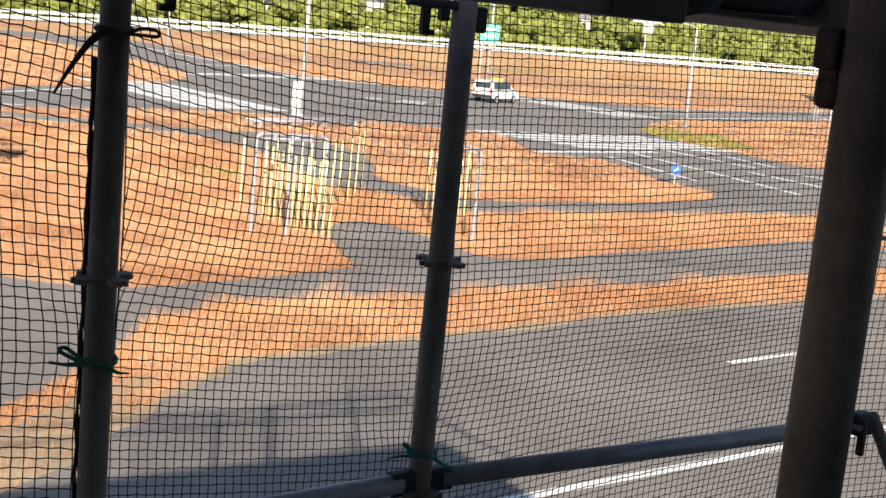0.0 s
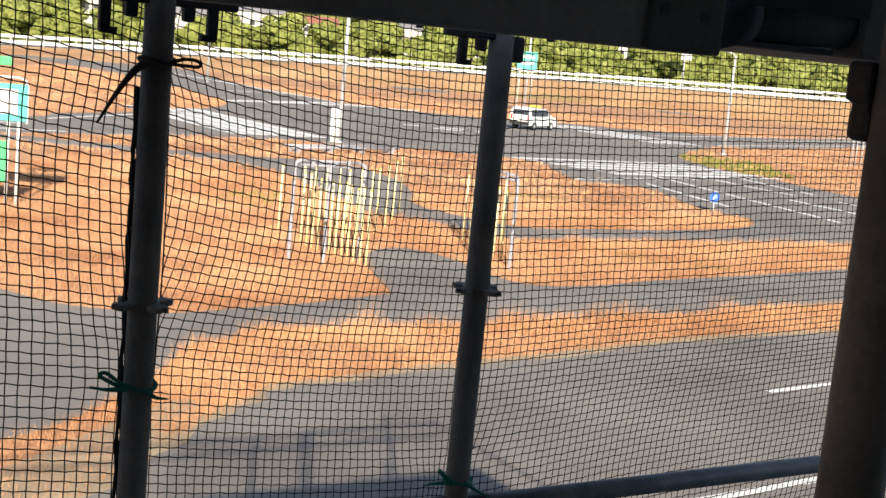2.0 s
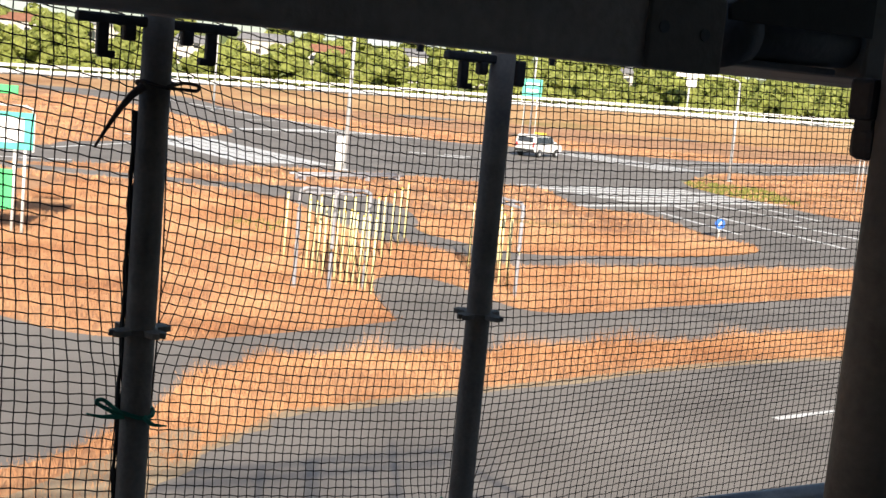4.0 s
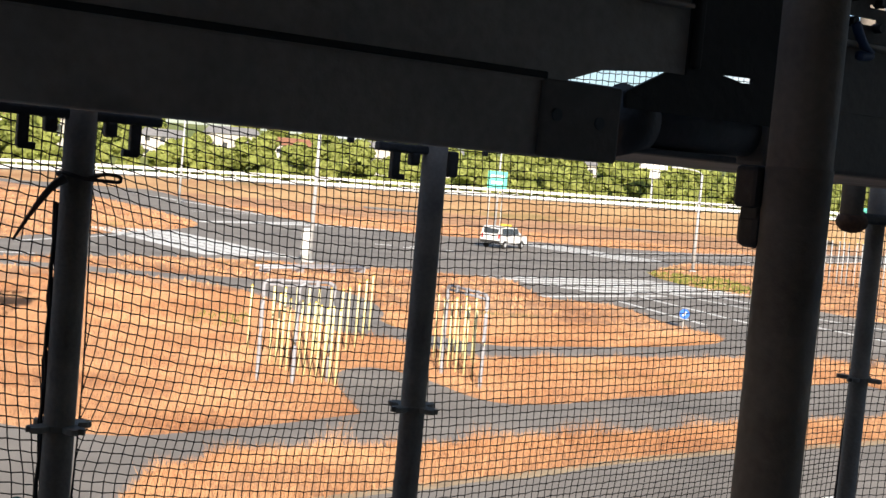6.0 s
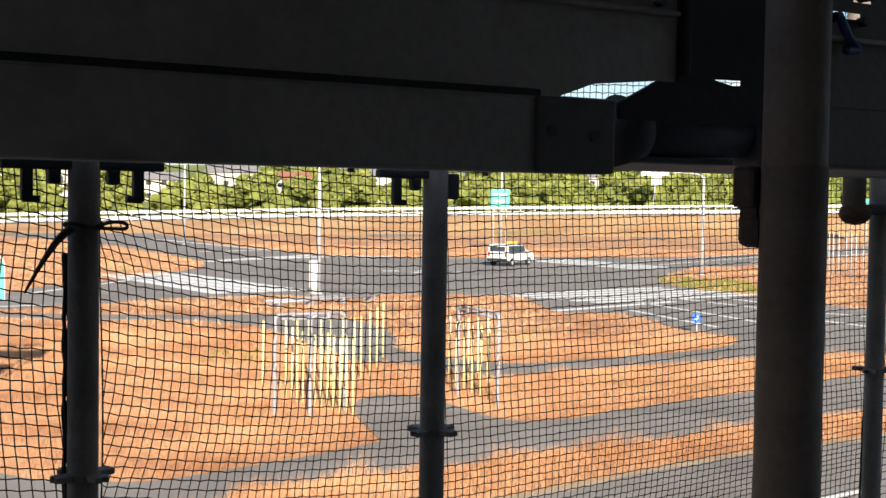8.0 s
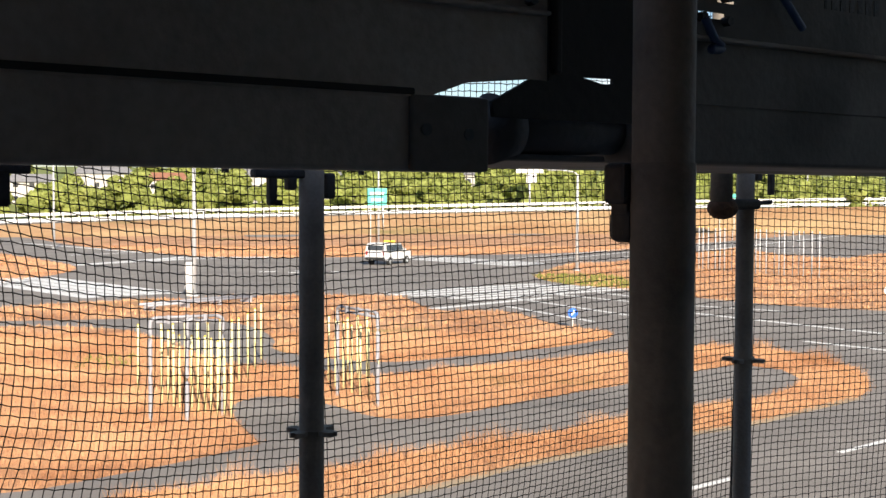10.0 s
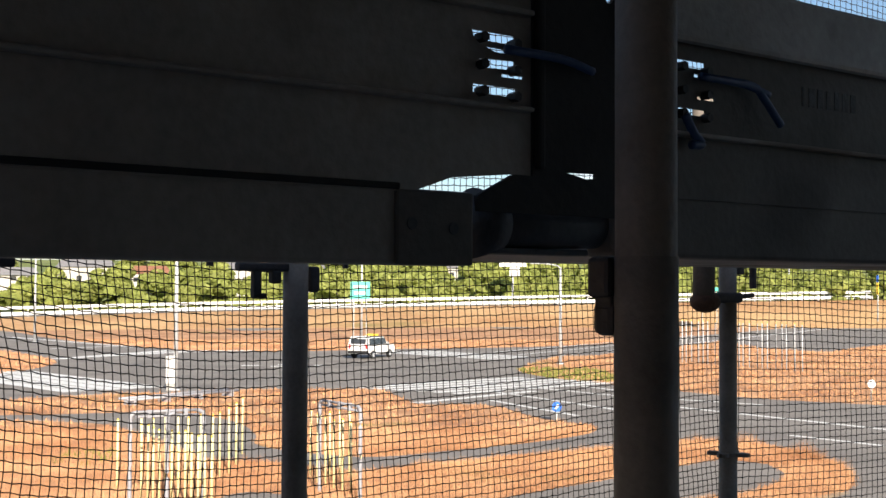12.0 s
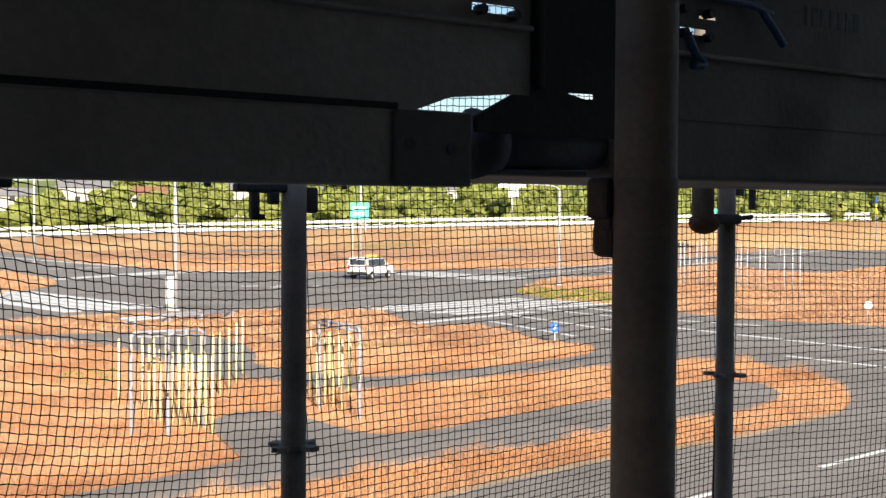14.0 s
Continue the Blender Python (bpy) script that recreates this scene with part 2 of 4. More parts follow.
# main roads: one outline, in sections
road_front = [(-9, 6), (-4.9, 11.2), (-3.95, 13.6), (-3.65, 15.2), (-3.35, 16.7), (-3.0, 17.6), (-2.8, 18.4), (-1.9, 19.2), (-0.2, 20.8), (1.8, 22.5), (4.8, 25.2),
              (9.4, 28.3), (13.3, 31.8), (14.8, 34.7), (15.4, 38.3), (14.5, 42.0), (12.2, 42.9), (9.5, 41.4), (5.8, 39.4), (2.8, 37.6), (1.0, 36.5),
              (-1.3, 38.4), (-2.3, 38.8), (-3.4, 39.2), (-4.6, 41.6), (-6.3, 45.4), (-8.4, 49.4), (-10.7, 50.8), (-13, 51), (-32, 50)]
road_islet = [(-32, 52), (-13, 53), (-7.0, 54.3), (-4.4, 51.6), (-3.15, 48.8), (-2.5, 45.6), (-2.35, 43.0), (-1.4, 41.3), (1.3, 39.4), (4.1, 40.9), (7.3, 43.1), (9.6, 45.6), (10.1, 48.1), (8.6, 51.2),
              (7.2, 57.0), (4.2, 57.6), (3.4, 61.9), (2.1, 66.1), (-4.6, 66.3), (-7.7, 64.2), (-9.8, 64.2), (-15.2, 60.3), (-20.6, 53.6), (-36, 45)]
road_left = [(-44, 50), (-24.5, 61.4), (-22.9, 67), (-20.5, 74), (-18.7, 90), (-26, 106), (-40, 128), (-70, 160)]
road_far = [(-62, 184), (-39.2, 156), (-27.3, 130.8), (-13.4, 109.4), (-3.7, 105.7), (5.9, 109.9), (14, 112), (26, 120), (45, 146), (95, 215)]
road_right = [(108, 205), (76, 178), (33.9, 118), (23.0, 101.6), (17.6, 97.2), (13.0, 84.4), (12.2, 79), (13.3, 73.5), (15.7, 69.1), (18.1, 63.9), (24.1, 56.7),
              (45, 46), (90, 34)]


def smooth2(pts, n=5):
    return [(v.x, v.y) for v in bent([(x, y, 0) for x, y in pts], n)]


main_outline = []
for section in (road_front, road_islet, road_left, road_far, road_right):
    main_outline += smooth2(section)
main_outline += [(90, -30), (-30, -30)]
road_main = tagged(link("road", slab(bmesh.new(), main_outline, 0.0, 0.2), ASPHALT), "worn grey asphalt road with faded white markings", "road", kind="structure")

inner_upper = [(-30, 33), (-14, 26), (-8.9, 23.1), (-7.6, 22.4), (-6.5, 22.3), (-5.5, 22.5), (-4.6, 23.3), (-3.2, 24.7), (-1.7, 26.5)]
inner_pocket = [(-2.5, 29.5), (-2.7, 31.6), (-2.0, 32.8), (-0.9, 32.2), (-0.2, 31.2), (1.0, 29.4), (2.5, 29.7), (4.7, 31.8), (7.9, 34.5), (10.3, 36.7), (12.2, 38.3)]
inner_lower = [(13.2, 37.1), (12.9, 34.8), (11.5, 32.8), (10.2, 31.6), (8.8, 30.7), (6.7, 29.2), (4.0, 26.9), (1.4, 25.3), (-0.2, 23.9), (-3.4, 22.3), (-4.1, 21), (-4.6, 20),
               (-4.6, 18.4), (-5.0, 16.1), (-5.9, 14.4), (-9, 11), (-34, -4)]
inner_outline = smooth2(inner_upper) + smooth2(inner_pocket) + smooth2(inner_lower)
road_inner = tagged(link("road", slab(bmesh.new(), inner_outline, 0.0, 0.2), ASPHALT), "grey asphalt side lane ending between two grass strips", "road", kind="structure")


extra_roads = [
    ([(40, 128), (39.5, 113), (41, 107), (43.5, 106), (47, 111), (55, 119.5), (75, 134), (95, 152), (104, 190), (76, 176)], "grey asphalt lane joining the far road"),
    ([(-15, 190), (-12.2, 160), (-5.6, 163), (-7.0, 190)], "patch of grey asphalt in the dry field"),
    ([(26, 200), (22, 170), (27.5, 173), (31.5, 202)], "patch of grey asphalt in the dry field"),
]
for outline, lab in extra_roads:
    tagged(link("road", slab(bmesh.new(), smooth2(outline + outline[:1])[:-1], 0.008, 0.2), ASPHALT), lab, "road", kind="structure")

# pale sandy edge along the near grass strip
edge_line = smooth2([(-4.9, 11.2), (-3.95, 13.6), (-3.65, 15.2), (-3.35, 16.7), (-3.0, 17.6), (-2.8, 18.4), (-1.9, 19.2), (-0.2, 20.8), (1.8, 22.5), (4.8, 25.2), (9.4, 28.3), (13.3, 31.8)])
band = [(x - 0.10, y + 0.12) for x, y in edge_line] + [(x + 0.10 + 0.08 * math.sin(i * 1.3), y - 0.12) for i, (x, y) in enumerate(edge_line)][::-1]
tagged(link("verge", slab(bmesh.new(), band, 0.004, 0.05), SOIL), "pale sandy verge along the asphalt edge", "verge", kind="structure")
soil_patch = smooth2([(-8.5, 8.0), (-6.2, 11.6), (-5.0, 14.2), (-4.4, 16.2), (-3.9, 17.2), (-3.6, 16.6), (-3.8, 15.0), (-4.2, 13.2), (-5.1, 11.0), (-7.4, 7.4)])
tagged(link("verge", slab(bmesh.new(), soil_patch, 0.012, 0.06), SOIL), "bare sandy soil strip between two lanes", "verge", kind="structure")


def inside(outline, x, y):
    o = np.array(outline)
    x1, y1 = o[:, 0], o[:, 1]
    x2, y2 = np.roll(x1, -1), np.roll(y1, -1)
    hit = np.zeros(len(x), bool)
    for a, b, c, d in zip(x1, y1, x2, y2):
        if b != d:
            hit ^= ((b > y) != (d > y)) & (x < (c - a) * (y - b) / (d - b) + a)
    return hit


def stripe(name, a, b, width, label, group=""):
    """A painted line from a to b on the road."""
    a, b = Vector((*a, 0)), Vector((*b, 0))
    d = (b - a).normalized()
    s = Vector((-d.y, d.x, 0)) * width / 2
    bm = slab(bmesh.new(), [(p.x, p.y) for p in (a + s, a - s, b - s, b + s)], 0.006, 0.004)
    return tagged(link(name, bm, PAINT), label, "road marking", group, "structure")


LINES = [((10.1, 24.9), (14.5, 28.4), 0.16), ((5.2, 21.2), (7.3, 22.8), 0.16), ((-0.6, 12.4), (16.0, 25.0), 0.16), ((16.6, 44.4), (24.0, 33.2), 0.3), ((14.0, 58.0), (28.0, 34.0), 0.34),
         ((16.5, 59.3), (19.9, 56.2), 0.28), ((11.2, 66.0), (14.8, 60.6), 0.28), ((8.4, 64.3), (14.2, 50.2), 0.28), ((7.6, 59.2), (10.3, 51.8), 0.28),
         ((4.0, 57.9), (10.6, 64.4), 0.55), ((10.0, 68.0), (12.4, 64.6), 0.3), ((16.1, 62.1), (13.7, 67.5), 0.3), ((-19.7, 94.4), (-13.1, 107.0), 1.3), ((-13.1, 106.4), (-6.1, 106.8), 1.5), ((-17.6, 97.0), (-11.6, 106.0), 0.8), ((-15.6, 99.5), (-9.6, 106.4), 0.45), ((-23.5, 110.0), (-17.5, 116.5), 0.4), ((17.8, 98.6), (33, 119), 0.35),
         ((15.0, 100.0), (40, 136), 0.25), ((13.5, 104.0), (42, 143), 0.3), ((35, 121), (74, 177), 0.4), ((-22.0, 62.6), (-18.6, 78.0), 0.3), ((-33, 136), (-14, 110), 0.35),
         ((-37, 141), (-17, 113), 0.3), ((-25, 60.5), (-40, 51.5), 0.3), ((-19, 56.5), (-34, 47.5), 0.3), ((-22, 58.5), (-37, 49.5), 0.25)]
for a, b, w in LINES:
    stripe("road_line", a, b, w, "white painted line on grey asphalt", "painted road lines")
# crossings: bars side by side
for k in range(6):
    o = Vector((1.55, -1.25)) * (k - 2.5) * 0.62
    stripe("crossing_bar", (3.9 + o.x, 64.9 + o.y), (13.9 + o.x, 72.4 + o.y), 0.72, "white crossing bar painted on the asphalt", "crossing bars")
for k in range(5):
    o = Vector((1.2, 0.9)) * (k - 2.4) * 0.78
    stripe("crossing_bar", (-20.6 + o.x, 80.0 + o.y), (-10.4 + o.x, 66.4 + o.y), 1.0, "white crossing bar painted on the asphalt", "crossing bars")
for k in range(4):
    o = Vector((1.2, 0.9)) * (k - 1.5) * 0.9
    stripe("crossing_bar", (5.6 + o.x, 106.5 + o.y), (14.2 + o.x, 94.9 + o.y), 0.85, "white crossing bar painted on the asphalt", "crossing bars")
for x0, x1, y in ((-5.8, -4.6, 86.3), (-3.8, -1.8, 85.4), (-3.4, -1.6, 87.2), (-0.9, 0.3, 86.4)):
    stripe("road_arrow", (x0, y), (x1, y + 0.2), 0.7, "worn white arrow stroke painted on the lane", "lane arrows")


# ---------------------------------------------------------------- dry grass
def grass(name, count, xr, yr, hmin, hmax, wide, seed, label, mat=BLADE):
    rng = np.random.default_rng(seed)
    x, y = rng.uniform(*xr, count), rng.uniform(*yr, count)
    keep = ~inside(main_outline, x, y) & ~inside(inner_outline, x, y) & ~inside(extra_roads[0][0], x, y)
    x, y = x[keep], y[keep]
    n = len(x)
    blades = 4
    x, y = np.repeat(x, blades), np.repeat(y, blades)
    ang, lean = rng.uniform(0, 6.283, n * blades), rng.uniform(0.1, 0.7, n * blades)
    h, w = rng.uniform(hmin, hmax, n * blades), rng.uniform(0.5, 1.0, n * blades) * wide
    x, y = x + rng.normal(0, 0.07, n * blades), y + rng.normal(0, 0.07, n * blades)
    face = rng.uniform(0, 6.283, n * blades)
    v = np.empty((n * blades, 3, 3))
    v[:, 0] = np.stack([x - np.cos(face) * w, y - np.sin(face) * w, np.full_like(x, -0.04)], 1)
    v[:, 1] = np.stack([x + np.cos(face) * w, y + np.sin(face) * w, np.full_like(x, -0.04)], 1)
    v[:, 2] = np.stack([x + np.cos(ang) * lean * h, y + np.sin(ang) * lean * h, h], 1)
    me = bpy.data.meshes.new(name)
    me.from_pydata(v.reshape(-1, 3).tolist(), [], np.arange(n * blades * 3).reshape(-1, 3).tolist())
    me.materials.append(mat)
    return tagged(new(name, me), label, "grass", kind="stuff")


grass("dry_grass_near", 120000, (-16, 18), (11, 48), 0.03, 0.15, 0.006, 3, "short dry orange-brown grass tufts beside the road")
grass("dry_grass_clumps", 3600, (-6, 16), (17, 44), 0.12, 0.27, 0.012, 8, "taller straw-coloured grass clumps on the strips")


def tufts(name, line, width, seed, low, high, label, side=1):
    """Loose high tufts crowded along an edge, in uneven heaps."""
    rng = np.random.default_rng(seed)
    v = []
    for (x0, y0), (x1, y1) in zip(line, line[1:]):
        for _ in range(int(math.hypot(x1 - x0, y1 - y0) * 90)):
            k, off = rng.random(), abs(rng.normal(0, width))
            length = math.hypot(x1 - x0, y1 - y0)
            x, y = x0 + (x1 - x0) * k - (y1 - y0) / length * off * side, y0 + (y1 - y0) * k + (x1 - x0) / length * off * side
            heap = noise.noise((x * 0.75, y * 0.75, seed)) + 0.5 * noise.noise((x * 2.3, y * 2.3, seed))
            h = low + (high - low) * max(0.0, heap + 0.1) * math.exp(-off / 0.5)
            for _ in range(5):
                a, lean, f, w = rng.uniform(0, 6.283), rng.uniform(0.1, 0.65), rng.uniform(0, 6.283), rng.uniform(0.004, 0.008)
                hh, bx, by = h * rng.uniform(0.45, 1.0), x + rng.normal(0, 0.05), y + rng.normal(0, 0.05)
                v += [(bx - math.cos(f) * w, by - math.sin(f) * w, -0.04), (bx + math.cos(f) * w, by + math.sin(f) * w, -0.04),
                      (bx + math.cos(a) * lean * hh, by + math.sin(a) * lean * hh, hh)]
    me = bpy.data.meshes.new(name)
    me.from_pydata(v, [], np.arange(len(v)).reshape(-1, 3).tolist())
    me.materials.append(BLADE)
    return tagged(new(name, me), label, "grass", kind="stuff")


tufts("dry_grass_tufts", smooth2(inner_lower[3:14]), 0.5, 21, 0.12, 0.85, "high straw-coloured tufts heaped along the lane edge")
tufts("dry_grass_tufts", smooth2([(10.1, 48.1), (9.6, 45.6), (7.3, 43.1), (4.1, 40.9)]), 0.3, 22, 0.06, 0.3, "loose dry tufts along the grass island", -1)
tufts("dry_grass_tufts", smooth2(road_front[12:21]), 0.45, 23, 0.10, 0.8, "high straw-coloured tufts round the end of the strip")
tufts("dry_grass_tufts", smooth2([(-1.9, 19.3), (-2.8, 18.5), (-3.0, 17.7), (-3.3, 16.8), (-3.6, 15.6)]), 0.3, 24, 0.12, 0.55, "bent straw stalks hanging over the asphalt", -1)
grass("green_weeds", 650, (12.2, 17.5), (71, 83), 0.06, 0.24, 0.04, 11, "low green weeds at the tip of the verge", WEED)
grass("green_weeds", 45, (-8.2, -6.6), (38.0, 41.5), 0.05, 0.2, 0.03, 12, "small patch of green weeds in dry grass", WEED)
grass("dry_grass_far", 40000, (-45, 60), (48, 130), 0.04, 0.18, 0.03, 4, "short dry orange-brown grass tufts on the verges")


# ---------------------------------------------------------------- far embankment, hill
def swept(name, mat, rows, label, category, smooth=True):
    """A surface between lines of equal length."""
    bm = bmesh.new()
    vs = [[bm.verts.new(p) for p in r] for r in rows]
    for r, s in zip(vs, vs[1:]):
        for i in range(len(r) - 1):
            bm.faces.new((r[i], r[i + 1], s[i + 1], s[i]))
    bmesh.ops.recalc_face_normals(bm, faces=bm.faces)
    return tagged(link(name, bm, mat, smooth=smooth), label, category, kind="structure")


def polar(az, r, z):
    return Vector((r * math.sin(radians(az)), r * math.cos(radians(az)), z))


def rail_at(az):
    """Distance and base height of the far guard rail, by bearing."""
    k = (az + 24) / 60
    return 176 + 44 * k, 0.2 + 4.4 * min(1, max(0, k)) ** 0.9


AZ = [-36 + 2 * i for i in range(41)]
swept("embankment", DRY_BANK, [[polar(a, rail_at(a)[0] - 26, -0.2) for a in AZ], [polar(a, rail_at(a)[0] - 2, rail_at(a)[1]) for a in AZ],
                          [polar(a, rail_at(a)[0] + 9, rail_at(a)[1]) for a in AZ], [polar(a, rail_at(a)[0] + 16, -0.5) for a in AZ]],
      "low embankment of dry grass below the guard rail", "embankment")
swept("hill", HILL, [[polar(a, r, z + 1.2 * noise.noise((a * 0.2, r * 0.02, 0))) for a in [-60 + 3 * i for i in range(41)]]
                     for r, z in ((200, -0.6), (240, 2.0), (300, 6.0), (380, 11.0), (480, 15.0), (620, 17.0), (800, -5))],
      "green wooded hillside in the distance", "hill")
swept("road", ASPHALT, [[polar(a, rail_at(a)[0] - 1.5, rail_at(a)[1] + 0.05) for a in AZ], [polar(a, rail_at(a)[0] + 8, rail_at(a)[1] + 0.05) for a in AZ]],
      "grey asphalt highway behind the white guard rail", "road")


def rail_span(a0, a1):
    e = empty("guard_rail", polar(a0, *rail_at(a0)), 0, "white steel guard rail along the far highway", "guard rail", "far guard rail spans")
    o = e.matrix_world.translation
    p, q = polar(a0, *rail_at(a0)) - o, polar(a1, *rail_at(a1)) - o
    d = (q - p).normalized()
    turn = d.to_track_quat("X", "Z").to_matrix()
    for z, h in ((0.45, 0.5), (1.25, 0.42)):
        part("rail_beam", box(bmesh.new(), (p + q) / 2 + Vector((0, 0, z)), ((q - p).length + 0.02, 0.12, h), turn, 0.03), WHITE, e)
    for k in range(3):
        part("post", box(bmesh.new(), p.lerp(q, (k + 0.5) / 3) + Vector((0, 0.15, 0.7)), (0.14, 0.14, 1.5), turn, 0.02), WHITE, e)


for i in range(32):
    rail_span(-26 + 2 * i, -24 + 2 * i)


def tree_mesh(seed, h, spread):
    """A tapered trunk with limbs, and a crown of small leaf clumps with gaps."""
    rng = random.Random(seed)
    tb = bmesh.new()
    cable(tb, [(0, 0, -0.3), (0.1, 0, h * 0.2), (0, 0.1, h * 0.45), (0.1, 0, h * 0.8)], 0.09 * h / 5, 7)
    tips = []
    for k in range(7):
        a = rng.uniform(0, math.tau)
        z0 = h * rng.uniform(0.2, 0.6)
        tip = Vector((math.cos(a) * spread * rng.uniform(0.4, 0.8), math.sin(a) * spread * rng.uniform(0.4, 0.8), z0 + h * rng.uniform(0.1, 0.35)))
        cable(tb, [(0, 0, z0), tip * 0.5 + Vector((0, 0, z0 * 0.5 + 0.1)), tip], 0.035 * h / 5, 5)
        tips.append(tip)
    verts, faces = [], []
    nr = np.random.default_rng(seed)
    for tip in tips + [Vector((0, 0, h * 0.82)), Vector((0, 0, h * 0.6))] + [Vector((rng.uniform(-1, 1) * spread * 0.7, rng.uniform(-1, 1) * spread * 0.7, h * rng.uniform(0.15, 0.8))) for _ in range(7)]:
        rad = rng.uniform(0.28, 0.5) * spread
        for _ in range(130):
            d = nr.normal(size=3)
            d /= np.linalg.norm(d)
            c = np.array(tip) + d * rad * nr.uniform(0.82, 1.06) * np.array((1, 1, 0.75))
            u = np.cross(d, nr.normal(size=3)) + 0.35 * nr.normal(size=3)
            u *= nr.uniform(0.26, 0.5) / np.linalg.norm(u)
            w = np.cross(d + 0.3 * nr.normal(size=3), u)
            w *= nr.uniform(0.2, 0.4) / np.linalg.norm(w)
            i = len(verts)
            verts += [tuple(c - u), tuple(c + w), tuple(c + u), tuple(c - w)]
            faces.append((i, i + 1, i + 2, i + 3))
    me = bpy.data.meshes.new("crown")
    me.from_pydata(verts, [], faces)
    me.materials.append(LEAF)
    return tb, me


def tree(seed, h, spread):
    e = empty("tree", (0, 0, 0), 0, "leafy green tree on the far hillside", "tree", "hillside trees")
    tb, me = tree_mesh(seed, h, spread)
    part("trunk", tb, BARK, e)
    c = new("crown", me)
    c.parent = e
    return e


def hill_z(r):
    return float(np.interp(r, (200, 240, 300, 380, 480, 620), (-0.6, 2.0, 6.0, 11.0, 15.0, 17.0)))


def house(az, r, w, d, h, roof, label):
    p = polar(az, r, hill_z(r) - 0.5)
    e = empty("house", p, -az, label, "house")
    part("wall", box(bmesh.new(), (0, 0, h / 2), (w, d, h)), HOUSE, e)
    rb = bmesh.new()
    vs = [rb.verts.new(c) for c in ((-w / 2 - 0.4, -d / 2 - 0.4, h), (w / 2 + 0.4, -d / 2 - 0.4, h), (w / 2 + 0.4, d / 2 + 0.4, h), (-w / 2 - 0.4, d / 2 + 0.4, h),
                                    (-w / 2 + 0.8, 0, h + 1.6), (w / 2 - 0.8, 0, h + 1.6))]
    for f in ((0, 1, 5, 4), (1, 2, 5), (2, 3, 4, 5), (3, 0, 4), (3, 2, 1, 0)):
        rb.faces.new([vs[i] for i in f])
    part("roof", rb, roof, e)
    n = max(2, int(w / 2.6))
    for k in range(n):
        for z in ([1.4, 4.0] if h > 4.5 else [1.6]):
            win = part("window", box(bmesh.new(), (-w / 2 + (k + 0.5) * w / n, -d / 2 - 0.02, z), (1.0, 0.08, 0.9), None, 0.02), GLASS_DARK, e)
            part("sill", box(bmesh.new(), (-w / 2 + (k + 0.5) * w / n, -d / 2 - 0.06, z - 0.62), (1.4, 0.16, 0.08)), WHITE, win)


HOUSES = ((-21.0, 262, 11, 8, 5.6, ROOF_RED), (-17.0, 268, 13, 8, 6.0, ROOF), (-13.6, 262, 9, 7, 4.6, ROOF), (-10.6, 264, 11, 8, 6.2, ROOF), (-7.9, 260, 8, 7, 5.2, ROOF_RED),
          (-4.4, 262, 9, 8, 6.0, ROOF), (-1.0, 275, 9, 7, 5.0, ROOF), (2.2, 270, 7, 7, 4.4, ROOF), (5.0, 285, 8, 7, 5.4, ROOF))
for spec in HOUSES:
    house(*spec, "pale rendered house among trees on the hillside")


trees = [tree(10 + k, h, s) for k, (h, s) in enumerate(((6.0, 2.9), (5.0, 2.6), (7.0, 3.2), (4.2, 2.4)))]
rng = random.Random(5)
for k, t in enumerate(trees):
    t.matrix_world = pose(*polar(-30 + 19 * k, 236, hill_z(236) - 0.4), 0, 0, 40 * k)
for k in range(380):
    az = -30 + 66 * (k + rng.random()) / 380
    r = rng.choice((216, 228, 242, 258, 280, 305)) + rng.uniform(-6, 6)
    if any(r < q[1] and abs(az - q[0]) < 1.1 for q in HOUSES) and rng.random() < 0.5:
        continue
    m = pose(*polar(az, r, hill_z(r) - 0.5), 0, 0, rng.uniform(0, 360)) @ Matrix.Scale(rng.uniform(0.8, 1.5), 4)
    t = copy_thing(rng.choice(trees), m)
    t.scale = (m.to_scale())


# ---------------------------------------------------------------- street furniture
def street_lamp(at, height, label, cabinet=False):
    e = empty("street_lamp", (*at, 0), 0, label, "street lamp", "street lamps")
    part("base_plate", box(bmesh.new(), (0, 0, 0.03), (0.42, 0.42, 0.06), None, 0.01), LAMP_GREY, e)
    part("pole", tube(bmesh.new(), (0, 0, 0), (0, 0, height), 0.125, 0.07), LAMP_GREY, e, smooth=True)
    part("arm", cable(bmesh.new(), bent([(0, 0, height - 0.1), (-0.3, 0, height + 0.15), (-1.4, 0, height + 0.3)]), 0.045), LAMP_GREY, e)
    part("lamp_head", box(bmesh.new(), (-1.75, 0, height + 0.3), (0.8, 0.3, 0.14), None, 0.04), LAMP_GREY, e)
    if cabinet:
        c = part("control_box", box(bmesh.new(), (-0.24, -0.05, 1.05), (0.46, 0.34, 1.4), None, 0.02), WHITE, e, "white steel control box on the pole")
        part("door", box(bmesh.new(), (-0.24, -0.235, 1.05), (0.38, 0.02, 1.28), None, 0.006), WHITE, c)
        part("foot", box(bmesh.new(), (-0.24, -0.05, 0.2), (0.4, 0.3, 0.4)), CONCRETE, c)


street_lamp((-7.7, 65.6), 10.0, "pale grey street lamp with a white control box", True)
street_lamp((-27.9, 123.9), 10.0, "slim pale grey street lamp on dry grass")
street_lamp((16.2, 87.6), 6.75, "slim pale grey street lamp on the grass verge")
street_lamp((3.36, 129.2), 10.0, "slim pale grey street lamp on dry grass")
street_lamp((76.4, 205), 12.0, "slim pale grey street lamp beside the far road")


